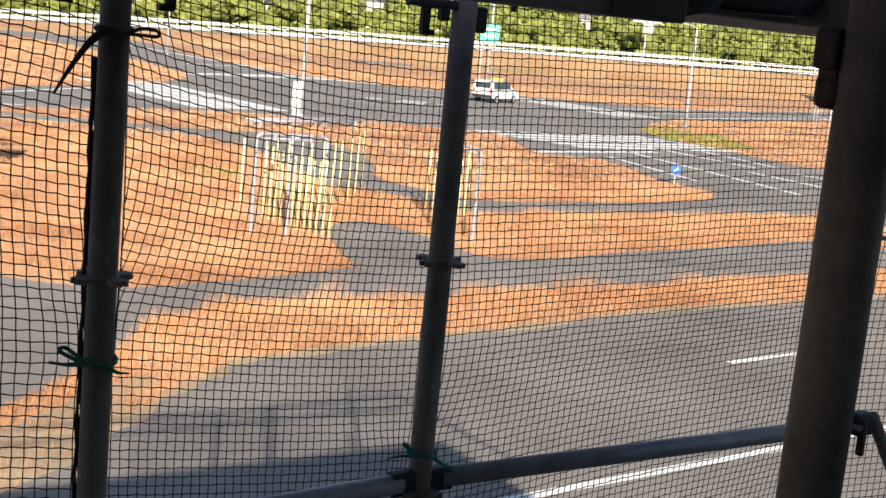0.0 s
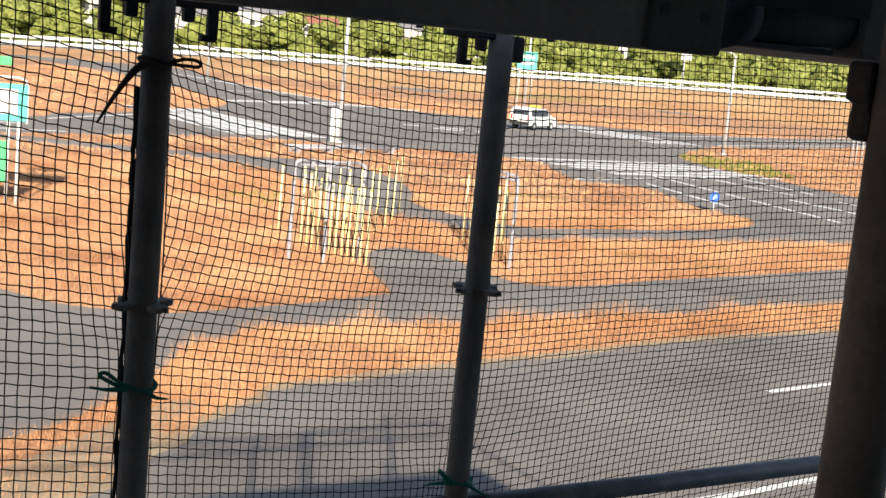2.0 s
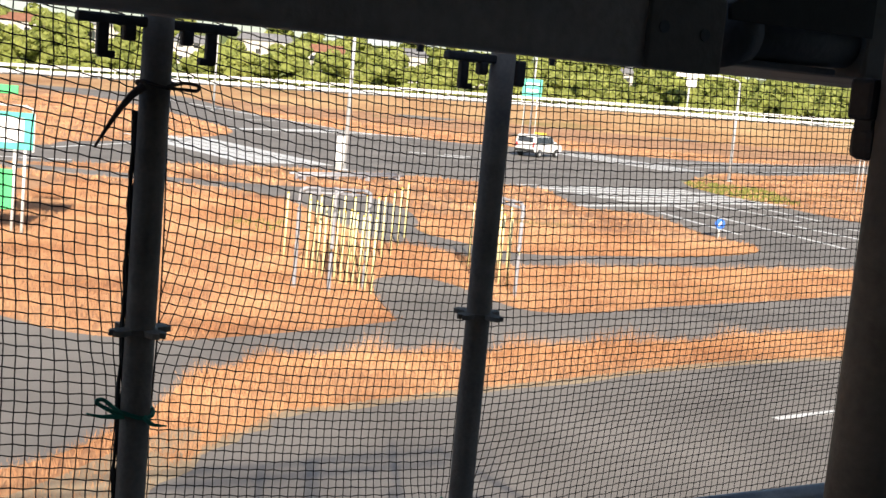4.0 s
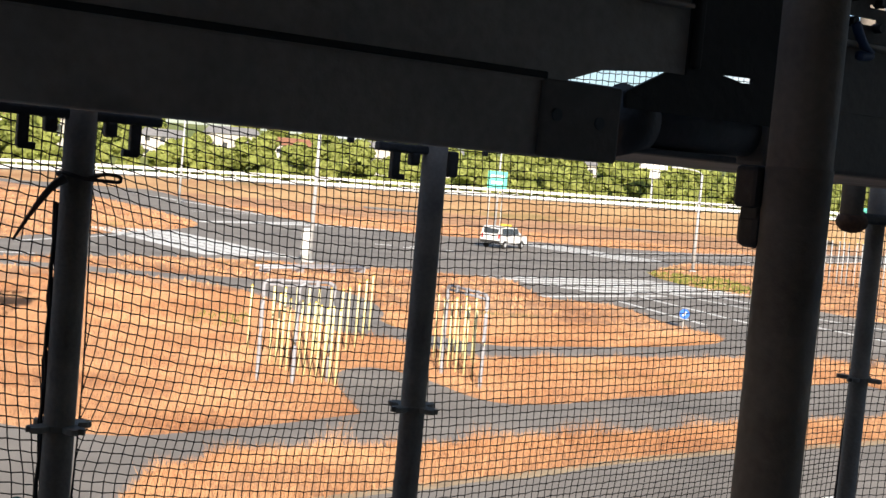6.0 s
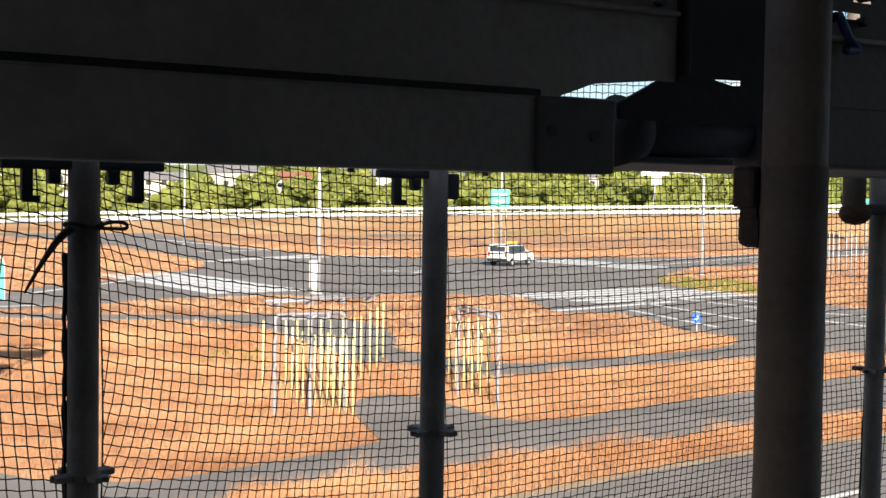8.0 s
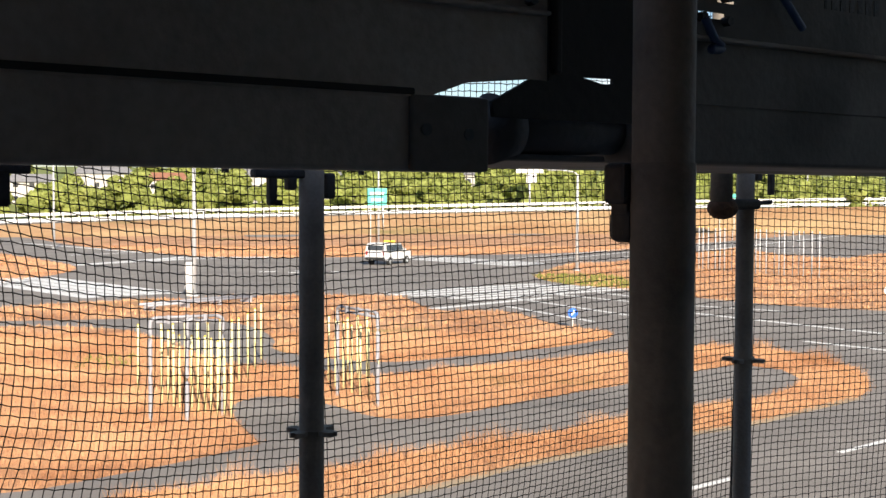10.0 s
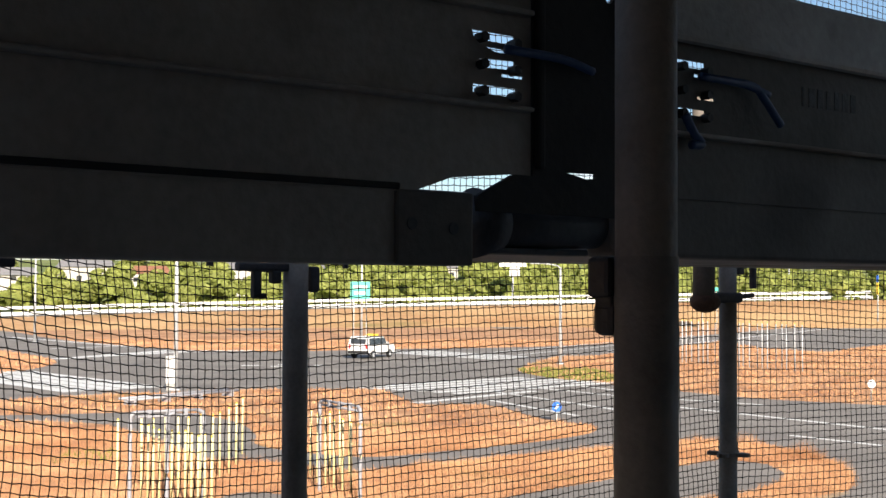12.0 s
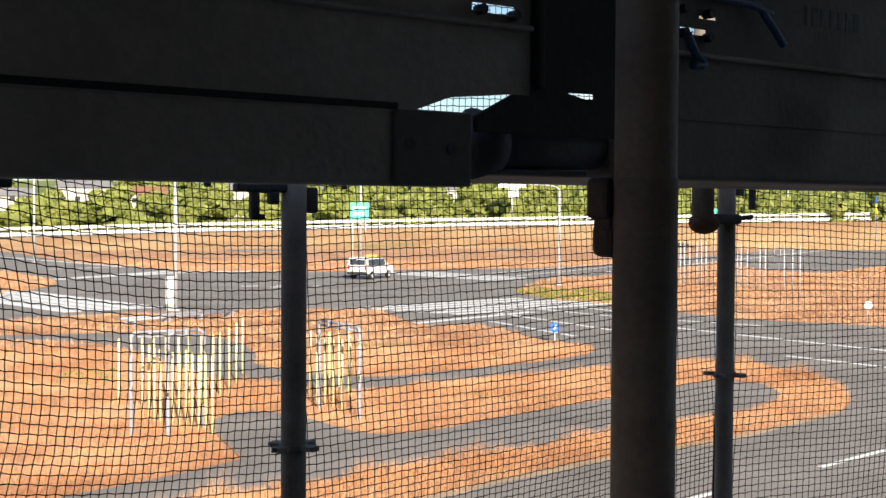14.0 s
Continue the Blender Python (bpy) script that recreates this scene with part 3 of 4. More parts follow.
def sign_board(at, w, z0, z1, turn, label, frames, posts=(-0.32, 0.32)):
    e = empty("road_sign", (*at, 0), turn, label, "road sign")
    for s in posts:
        part("post", tube(bmesh.new(), (s * w, 0.06, -0.1), (s * w, 0.06, z1 - 0.05), 0.045), WHITE, e, smooth=True)
    b = part("panel", box(bmesh.new(), (0, 0, (z0 + z1) / 2), (w, 0.04, z1 - z0), None, 0.015), SIGN_GREEN, e, "green panel")
    h = z1 - z0
    for c, s in frames:
        part("legend", box(bmesh.new(), (c[0] * w, -0.026, z0 + c[1] * h), (s[0] * w, 0.012, s[1] * h)), WHITE, b)
    return e


sb = sign_board((-13.29, 33.4), 1.9, 2.25, 3.25, 12, "green and white road sign with a rounded white rim", [((0, 0.52), (0.74, 0.68))], (-0.39, 0.25, 0.39))
rim = [(-0.95, 2.2), (-0.95, 3.2), (-0.88, 3.36), (-0.72, 3.42), (0.72, 3.42), (0.88, 3.36), (0.95, 3.2), (0.95, 2.2)]
part("rim", cable(bmesh.new(), [(x, 0.03, z) for x, z in rim], 0.03), WHITE, sb)
part("mast", tube(bmesh.new(), (-0.35, 0.08, -0.1), (-0.35, 0.08, 3.9), 0.04), WHITE, sb, smooth=True)
part("upper_plate", box(bmesh.new(), (-0.1, 0.02, 3.84), (1.2, 0.04, 0.24), None, 0.015), SIGN_LEAF, sb, "plain bright green plate")
part("lower_plate", box(bmesh.new(), (-0.1, 0.0, 1.16), (1.1, 0.04, 1.1), None, 0.015), SIGN_LEAF, sb, "plain bright green plate")
sign_board((3.05, 123.0), 1.9, 4.2, 5.9, 0, "green road sign with white legend bars on posts", [((0, 0.7), (0.7, 0.16)), ((0, 0.35), (0.6, 0.16))])
sign_board((51.5, 168.0), 3.0, 2.9, 5.6, -16, "green road sign with white legend bars on posts", [((0, 0.7), (0.7, 0.16)), ((0, 0.35), (0.6, 0.16))])


def round_sign(at, h, r, label, face=SIGN_BLUE):
    e = empty("traffic_sign", (*at, 0), 0, label, "traffic sign")
    part("post", tube(bmesh.new(), (0, 0.03, -0.1), (0, 0.03, h), 0.035), WHITE, e, smooth=True)
    b = part("disc", tube(bmesh.new(), (0, -0.03, h - r), (0, 0.0, h - r), r, seg=24), face, e, "round sign face")
    part("arrow", box(bmesh.new(), (0, -0.036, h - r), (0.08, 0.01, r * 1.1), pose(0, 0, 0, 0, 40, 0).to_3x3()), WHITE, b)


round_sign((9.07, 49.7), 0.76, 0.2, "round blue traffic sign on a white post")
round_sign((25.7, 58.1), 1.0, 0.2, "small white sign on a white post", WHITE)


def bay_frame(feet, h, label):
    """Grey tube uprights under a double top beam with rounded elbows."""
    o = Vector((*feet[0], 0))
    e = empty("tube_frame", o, 0, label, "frame", "grey tube frames")
    at = [Vector((*p, 0)) - o for p in feet]
    along = (at[-1] - at[0]).normalized()
    up = Vector((0, 0, 1))
    for k, p in enumerate(at):
        bow = along * (-0.16 if k == len(at) - 1 else 0.16)
        part("upright", cable(bmesh.new(), bent([p - up * 0.1, p + up * h * 0.5, p + up * (h - 0.2), p + up * (h - 0.05) + bow * 0.3, p + up * h + bow]), 0.048, 10), FRAME_GREY, e, smooth=True)
    for dz in (0.0, 0.11):
        part("top_bar", tube(bmesh.new(), at[0] + up * (h - dz) + along * 0.12, at[-1] + up * (h - dz) - along * 0.12, 0.034, seg=10), FRAME_GREY, e, smooth=True)
    for k in range(1, 4):
        part("coupler", box(bmesh.new(), at[0].lerp(at[-1], k / 4) + up * (h - 0.055), (0.09, 0.09, 0.2), along.to_track_quat("X", "Z").to_matrix(), 0.012), FRAME_GREY, e)


bay_frame([(-4.43, 29.48), (-3.57, 29.28), (-2.84, 30.14)], 2.36, "grey tube frame on three uprights in dry grass")
bay_frame([(0.85, 31.13), (-0.15, 33.0)], 2.32, "grey tube frame on two uprights in dry grass")

# a low double rail lying behind the lane
e = empty("low_rail", (-8.8, 57.2, 0), math.degrees(math.atan2(5.4, 4.5)), "low pale double rail on short feet in dry grass", "rail")
for y, z in ((0.0, 0.22), (0.55, 0.26)):
    part("bar", tube(bmesh.new(), (0, y, z), (7.0, y, z), 0.06, seg=10), FRAME_GREY, e, smooth=True)
for k in range(4):
    part("foot", box(bmesh.new(), (0.4 + 2.05 * k, 0.27, 0.1), (0.14, 0.7, 0.3), None, 0.02), FRAME_GREY, e)

stake = empty("stake", (0, 0, 0), 0, "thin pale yellow stake standing in dry grass", "stake", "yellow stakes")
part("shaft", tube(bmesh.new(), (0, 0, -0.1), (0, 0, 1.8), 0.031, 0.029, 8), STAKE, stake, smooth=True)
part("cap", tube(bmesh.new(), (0, 0, 1.8), (0, 0, 1.84), 0.033, 0.015, 8), YELLOW, stake)
spots = []
for k in range(12):
    spots.append((-4.54 + 0.177 * k, 32.05 - 0.223 * k + 0.06 * math.sin(k * 2.0)))
for k in range(9):
    spots.append((-5.43 + 0.30 * k, 33.9 + 0.08 * k + 0.1 * math.sin(k * 1.7)))
for x, y in ((-2.92, 35.6), (-2.72, 36.3), (-2.66, 38.2), (-2.62, 40.3)):
    spots.append((x, y))
for k in range(6):
    spots.append((-0.22 + 0.22 * k, 34.4 - 0.46 * k))
for k in range(5):
    spots.append((-0.42 + 0.27 * k, 35.6 - 0.03 * k))
stake.matrix_world = pose(*spots[0], 0)
for k, p in enumerate(spots[1:]):
    copy_thing(stake, pose(*p, -0.03 * (k % 3), 0.35 * math.sin(k * 2.3), 0.35 * math.cos(k * 1.7), 37 * k))

wpost = empty("barrier_pole", (0, 0, 0), 0, "slim white pole in a row beside the far road", "pole", "white barrier poles")
part("shaft", tube(bmesh.new(), (0, 0, -0.1), (0, 0, 3.0), 0.043, 0.040, 8), LAMP_GREY, wpost, smooth=True)
part("cap", tube(bmesh.new(), (0, 0, 3.0), (0, 0, 3.08), 0.045, 0.025, 8), YELLOW, wpost)
wpost.matrix_world = pose(26.6, 88.2, 0)
for k in [*range(-4, 0), *range(1, 17)]:
    copy_thing(wpost, pose(26.6 + 0.25 * k, 88.2 - 0.52 * k + 0.25 * math.sin(k * 1.9), 0, 0, 0, 20 * k))


e = empty("billboard", polar(8.3, 214, 0.5), -8, "white billboard on a post in front of the trees", "billboard")
part("post", tube(bmesh.new(), (0, 0, -1), (0, 0, 9.0), 0.16), LAMP_GREY, e, smooth=True)
part("panel", box(bmesh.new(), (0, -0.2, 9.2), (4.6, 0.2, 1.3), None, 0.04), WHITE, e)
part("panel", box(bmesh.new(), (0.3, -0.2, 7.7), (1.7, 0.2, 1.5), None, 0.04), WHITE, e)
e = empty("marker_pole", polar(24.1, 168, 2.4), 0, "slim marker pole with orange and blue bands", "marker pole")
part("shaft", tube(bmesh.new(), (0, 0, -1), (0, 0, 3.4), 0.09), WHITE, e, smooth=True)
part("band", tube(bmesh.new(), (0, 0, 2.4), (0, 0, 3.9), 0.15), YELLOW, e, "orange band")
part("tip", tube(bmesh.new(), (0, 0, 3.9), (0, 0, 4.8), 0.14), SIGN_BLUE, e, "blue tip")


# ---------------------------------------------------------------- the white van
def van(at, turn):
    e = empty("van", (*at, 0), turn, "white estate van with a yellow roof lamp on the road", "van")
    prof = [(-2.1, 0.35), (-2.12, 0.85), (-1.95, 1.0), (-1.0, 1.12), (-0.45, 1.68), (1.75, 1.74), (2.0, 1.62), (2.14, 0.95), (2.12, 0.38)]
    bm = bmesh.new()
    rings = []
    for y, k in ((-0.80, 0.90), (-0.84, 1.0), (0.84, 1.0), (0.80, 0.90)):
        rings.append([bm.verts.new((x * (0.985 if k < 1 else 1), y * (0.9 if z > 1.3 else 1), 0.35 + (z - 0.35) * (0.99 if k < 1 else 1))) for x, z in prof])
    for r, s in zip(rings, rings[1:]):
        for i in range(len(prof)):
            j = (i + 1) % len(prof)
            bm.faces.new((r[i], r[j], s[j], s[i]))
    bm.faces.new(rings[0])
    bm.faces.new(rings[-1][::-1])
    bmesh.ops.recalc_face_normals(bm, faces=bm.faces)
    body = part("body", bm, VAN_WHITE, e, "white painted body")
    for s in (-1, 1):
        for x0, x1 in ((-0.78, 0.02), (0.1, 0.95), (1.03, 1.8)):
            lean = 0.22 if x0 < -0.5 else 0.0
            wb = bmesh.new()
            q = [(x0, 1.12), (x1, 1.12), (x1, 1.58), (x0 + lean, 1.58)]
            f = [wb.verts.new((x, s * (0.80 if z < 1.3 else 0.77), z)) for x, z in q]
            b = [wb.verts.new((x, s * (0.86 if z < 1.3 else 0.785), z)) for x, z in q]
            for i in range(4):
                wb.faces.new((f[i], f[(i + 1) % 4], b[(i + 1) % 4], b[i]))
            wb.faces.new(f)
            wb.faces.new(b)
            bmesh.ops.recalc_face_normals(wb, faces=wb.faces)
            part("window", wb, GLASS_DARK, e)
        part("mirror", box(bmesh.new(), (-0.8, s * 0.93, 1.15), (0.12, 0.2, 0.14), None, 0.02), VAN_WHITE, e)
        part("tail_light", box(bmesh.new(), (2.12, s * 0.7, 0.95), (0.06, 0.14, 0.36), None, 0.015), RED, e)
        part("headlight", box(bmesh.new(), (-2.08, s * 0.62, 0.78), (0.08, 0.3, 0.16), None, 0.02), LAMP_GREY, e)
        for x in (-1.35, 1.3):
            w = part("wheel", tube(bmesh.new(), (x, s * 0.66, 0.31), (x, s * 0.86, 0.31), 0.31, seg=24), RUBBER, e, "black tyre")
            part("rim", tube(bmesh.new(), (x, s * 0.84, 0.31), (x, s * 0.875, 0.31), 0.18, seg=16), LAMP_GREY, w)
    part("rear_window", box(bmesh.new(), (2.085, 0, 1.35), (0.03, 1.25, 0.4), pose(0, 0, 0, 0, -10, 0).to_3x3(), 0.01), GLASS_DARK, e)
    part("windscreen", box(bmesh.new(), (-0.76, 0, 1.4), (0.03, 1.3, 0.6), pose(0, 0, 0, 0, 44, 0).to_3x3(), 0.01), GLASS_DARK, e)
    part("rear_bumper", box(bmesh.new(), (2.16, 0, 0.52), (0.12, 1.6, 0.22), None, 0.03), RUBBER, e)
    part("roof_lamp", box(bmesh.new(), (-0.1, 0, 1.8), (0.3, 0.9, 0.14), None, 0.03), YELLOW, e, "yellow lamp bar")
    e.scale = (1.05, 1.0, 0.96)
    part("number_plate", box(bmesh.new(), (2.235, 0, 0.72), (0.02, 0.34, 0.17)), WHITE, e)


van((3.3, 96.2), 241)


# ---------------------------------------------------------------- scaffold
PHI = 33.0
U = Vector((math.cos(radians(PHI)), math.sin(radians(PHI)), 0))
NRM = Vector((-U.y, U.x, 0))
FACE = Vector((0.15, 1.13, EYE))          # origin of the inner board plane
POST_L, POST_M, POST_R, POST_N = Vector((-0.538, 2.0, 0)), Vector((0.006, 2.437, 0)), Vector((1.07, 3.12, 0)), Vector((0.316, 0.976, 0))


def board_frame(name, label, category, group=""):
    return empty(name, FACE, PHI, label, category, group)


def coupling(bm, z, r):
    """A lobed flange with four wedge pockets, pressed in one piece."""
    pts = []
    for k in range(72):
        a = k * math.tau / 72
        lobe = max(0.0, math.cos(4 * a)) ** 0.35
        dent = 0.010 * math.exp(-((a * 4 / math.tau + 0.5) % 1 - 0.5) ** 2 * 900)
        q = r + 0.004 + 0.030 * lobe - dent
        pts.append((q * math.cos(a + 0.35), q * math.sin(a + 0.35)))
    return slab(bm, pts, z + 0.0045, 0.009)


def post(at, r, zs, top, turn, label):
    e = empty("scaffold_post", at, turn, label, "scaffold post", "scaffold posts")
    part("tube", tube(bmesh.new(), (0, 0, 0.05), (0, 0, top), r, seg=28), GALV, e, smooth=True)
    part("base_plate", box(bmesh.new(), (0, 0, 0.03), (0.14, 0.14, 0.06), None, 0.006), BLACK_STEEL, e)
    for z in zs:
        part("coupling", coupling(bmesh.new(), EYE + z, r), GALV, e, "galvanised wedge coupling ring")
    return e


LEVELS = (-0.925, -0.453, 0.95)
post(POST_L, 0.0243, LEVELS, EYE + 1.16, PHI, "galvanised scaffold tube with a dark cord tied round it")
post(POST_M, 0.0243, LEVELS, EYE + 1.16, PHI, "galvanised scaffold tube with a green cord tied round it")
post(POST_R, 0.0224, (-0.90, -0.41, 0.95), EYE + 1.4, PHI, "slimmer galvanised scaffold tube behind the net boards")
pn = post(POST_N, 0.0243, (-0.95, 0.9), EYE + 1.9, PHI, "scuffed galvanised scaffold tube of the inner row")
part("collar", tube(bmesh.new(), (0, 0, EYE - 0.4), (0, 0, EYE + 0.026), 0.0252, seg=28), GALV, pn, smooth=True)
bm = bmesh.new()
box(bm, (-0.0185, 0.026, EYE + 0.010), (0.019, 0.024, 0.032), None, 0.004)
box(bm, (-0.0170, 0.025, EYE - 0.010), (0.012, 0.018, 0.020), None, 0.002)
box(bm, (-0.0165, 0.025, EYE - 0.0225), (0.014, 0.024, 0.027), None, 0.006)
part("wedge_head", bm, BLACK_STEEL, pn, "dark wedge head of a ledger")

# rails between the outer posts
for a, b, lab in ((POST_L, POST_M, "short galvanised guard tube between two posts"), (POST_M, POST_R, "galvanised guard tube between two posts")):
    e = empty("guard_tube", a + Vector((0, 0, EYE - 0.905)), 0, lab, "guard tube", "guard tubes")
    d = b - a
    n = d.normalized()
    part("tube", tube(bmesh.new(), n * 0.05, d - n * 0.05, 0.0214, seg=20), GALV_PALE, e, smooth=True)
    for s in (n * 0.045, d - n * 0.045):
        part("wedge_head", box(bmesh.new(), s, (0.06, 0.03, 0.05), n.to_track_quat("X", "Z").to_matrix(), 0.006), BLACK_STEEL, e)
e = empty("brace", POST_R + Vector((0, 0, EYE - 0.9)), PHI, "dark diagonal brace with a clamp on the post", "brace")
part("tube", tube(bmesh.new(), (0.09, -0.02, 0.02), (0.55, -0.02, -0.6), 0.017, seg=16), GALV, e, smooth=True)
part("clamp", box(bmesh.new(), (0.06, -0.01, 0.0), (0.07, 0.05, 0.06), None, 0.012), BLACK_STEEL, e)
part("wedge", box(bmesh.new(), (0.05, -0.03, -0.03), (0.014, 0.02, 0.1), None, 0.003), RUST, e)

# handrails and a brace of the lift above, on the inner row
for z in (6.92, 6.68):
    e = board_frame("guard_tube", "weathered guard tube of the lift overhead", "guard tube", "guard tubes")
    part("tube", tube(bmesh.new(), (-4.0, 0, z - EYE), (2.1, 0, z - EYE), 0.0243, seg=16), GALV, e, smooth=True)
    part("wedge_head", box(bmesh.new(), (0.058, 0, z - EYE), (0.05, 0.06, 0.05), None, 0.006), BLACK_STEEL, e)
e = board_frame("brace", "sloping scaffold tube at the end of the lift overhead", "brace")
part("tube", tube(bmesh.new(), (2.1, 0.03, 6.92 - EYE), (3.5, 0.03, 5.45 - EYE), 0.0243, seg=16), GALV, e, smooth=True)
part("clamp", box(bmesh.new(), (2.1, 0.01, 6.92 - EYE), (0.08, 0.08, 0.07), None, 0.012), BLACK_STEEL, e)

# inner deck boards, seen edge-on
def edge_board(s0, s1, z0, z1, label, mat=PLATE):
    e = board_frame("deck_board", label, "deck board", "deck boards")
    bm = bmesh.new()
    box(bm, ((s0 + s1) / 2, 0.02, (z0 + z1) / 2), (s1 - s0, 0.04, z1 - z0), None, 0.004)
    part("side", bm, mat, e)
    part("deck", box(bmesh.new(), ((s0 + s1) / 2, 0.30, z1 - 0.02), (s1 - s0, 0.5, 0.03), None, 0.003), PLATE, e)
    return e


ea = edge_board(-1.6, 0.060, 0.0215, 0.0895, "grey worn steel deck board with bolts at its end")
# sleeve takes the shaded copy, as the board darkens towards this end
part("end_cap", box(bmesh.new(), (0.015, -0.0008, 0.0550), (0.088, 0.006, 0.067), None, 0.0028), PLATE_SHADED, ea, "sleeve at the board end, darkened for shade")
for s, z in ((-0.012, 0.058), (0.035, 0.055)):
    part("bolt", tube(bmesh.new(), (s, -0.005, z), (s, 0.0, z), 0.0055, seg=12), DARK_TUBE, ea)
# right board in the shaded copy of the plate colour
edge_board(0.245, 2.2, 0.034, 0.100, "steel deck board above the net, darkened for shade", PLATE_SHADED)
e = board_frame("ledger_tube", "bluish grey ledger tube with a flared end", "ledger")
part("tube", tube(bmesh.new(), (0.10, 0.03, 0.063), (0.245, 0.03, 0.066), 0.024, seg=24), DARK_TUBE, e, smooth=True)
part("flange", tube(bmesh.new(), (0.085, 0.03, 0.063), (0.112, 0.03, 0.063), 0.034, 0.028, seg=24), DARK_TUBE, e, smooth=True)
part("lip", box(bmesh.new(), (0.16, 0.03, 0.037), (0.13, 0.03, 0.006), None, 0.002), DARK_TUBE, e)

for s0, s1 in ((-1.6, 0.05), (0.07, 2.6)):
    for k in range(2):
        e = board_frame("deck_board", "grey steel deck board of the lift above", "deck board", "deck boards")
        part("deck", box(bmesh.new(), ((s0 + s1) / 2, 0.70 + 0.245 * k, 0.075), (s1 - s0 - 0.02, 0.235, 0.04), None, 0.004), PLATE, e)


# toe boards: bent plates with real slots
def rect(s0, s1, z0, z1):
    return [(s0, z0), (s1, z0), (s1, z1), (s0, z1)]


# black strip paints the shade of the groove under the toe board
part("groove_shade", box(bmesh.new(), (-0.80, -0.003, 0.0905), (1.55, 0.004, 0.006), None, 0.0015), SHADE_BLACK, ea, "black strip standing for the shaded groove between the boards")
SLOTS = [[(0.057, 0.240), (0.110, 0.240), (0.113, 0.230), (0.060, 0.232)], [(0.066, 0.214), (0.110, 0.216), (0.112, 0.207), (0.064, 0.206)],
         [(0.058, 0.190), (0.112, 0.190), (0.113, 0.181), (0.058, 0.182)], [(0.072, 0.226), (0.122, 0.2255), (0.122, 0.222), (0.085, 0.222)], rect(0.093, 0.121, 0.1995, 0.2025)]
ta = board_frame("toe_board", "dark grey steel toe board with slots and blue clamps", "toe board", "toe boards")
outer = [(-1.6, 0.086), (-0.03, 0.086), (-0.004, 0.0885), (0.034, 0.1015), (0.107, 0.1085), (0.130, 0.1085), (0.130, 0.3345), (-1.6, 0.326)]
chink = [(0.174, 0.1142), (0.216, 0.1152), (0.216, 0.1102), (0.201, 0.1092)]
hole = [(0.2345 + 0.0055 * math.cos(k * math.tau / 10), 0.294 + 0.0055 * math.sin(k * math.tau / 10)) for k in range(10)]
pl = part("plate", cut_plate("plate", outer, SLOTS, 0.003), PLATE, ta)
pl.location.y = -0.001
# black plate and ridge paint the shade that falls on the board end
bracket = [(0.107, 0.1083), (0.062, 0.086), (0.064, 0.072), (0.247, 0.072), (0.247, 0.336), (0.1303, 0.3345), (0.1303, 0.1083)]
pl = part("end_bracket", cut_plate("end_bracket", bracket, [hole, chink], 0.005), SHADE_BLACK, ta, "black plate standing for deep shade at the board end")
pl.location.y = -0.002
part("ridge", box(bmesh.new(), (0.138, -0.007, 0.222), (0.010, 0.008, 0.215), None, 0.003), SHADE_BLACK, ta)
part("fold", box(bmesh.new(), (-0.737, -0.004, 0.262), (1.725, 0.02, 0.006), None, 0.002), PLATE, ta)
part("fold", box(bmesh.new(), (-0.737, -0.004, 0.170), (1.725, 0.02, 0.005), None, 0.002), PLATE, ta)
tb = board_frame("toe_board", "steel toe board, shade-darkened plate, worn flange, faded stamped letters", "toe board", "toe boards")
bslots = [rect(0.330, 0.384, 0.2375, 0.2455), rect(0.365, 0.399, 0.2285, 0.2320), rect(0.340, 0.384, 0.187, 0.194), rect(0.37, 0.40, 0.205, 0.2085)]
# plate below the flange has its shade in the colour
pl = part("plate", cut_plate("plate", rect(0.247, 2.2, 0.0965, 0.272), bslots, 0.003), PLATE_SHADED, tb)
pl.location.y = -0.001
part("flange", box(bmesh.new(), (1.225, -0.006, 0.299), (1.95, 0.012, 0.076), pose(0, 0, 0, -6, 0, 0).to_3x3(), 0.006), PLATE_WORN, tb, "worn folded upper edge")
part("fold", box(bmesh.new(), (1.225, -0.004, 0.165), (1.95, 0.018, 0.005), None, 0.002), PLATE, tb)
for k, (w, g) in enumerate(((0.004, 0), (0.011, 1), (0.010, 2), (0.008, 3), (0.009, 4), (0.011, 5), (0.010, 6))):
    part("stamped_mark", box(bmesh.new(), (0.556 + 0.0165 * g, -0.0027, 0.226), (w, 0.0008, 0.022)), BLACK_STEEL, tb)


def clamp(label, s, z):
    e = board_frame("board_clamp", label, "clamp", "toe board clamps")
    for dz in (0.0, -0.025, -0.05):
        part("bolt", tube(bmesh.new(), (s + 0.006, -0.012, z + dz - 0.003), (s + 0.006, 0.0, z + dz - 0.003), 0.005, seg=6), BLACK_STEEL, e)
        part("bolt", tube(bmesh.new(), (s + 0.046, -0.012, z + dz - 0.005), (s + 0.046, 0.0, z + dz - 0.005), 0.005, seg=6), BLACK_STEEL, e)
    part("rod", cable(bmesh.new(), bent([(s + 0.03, -0.012, z - 0.012), (s + 0.10, -0.014, z - 0.014), (s + 0.14, -0.016, z - 0.022)]), 0.0045, 8), BLUE, e, smooth=True)
    return e


clamp("blue clamp with dark bolts holding the toe board", 0.060, 0.236)
e2 = clamp("blue clamp with a bent handle beside the post", 0.335, 0.240)
part("handle", cable(bmesh.new(), bent([(0.40, -0.012, 0.228), (0.45, -0.014, 0.226), (0.468, -0.016, 0.212), (0.497, -0.016, 0.186)]), 0.0045, 8), BLUE, e2, smooth=True)
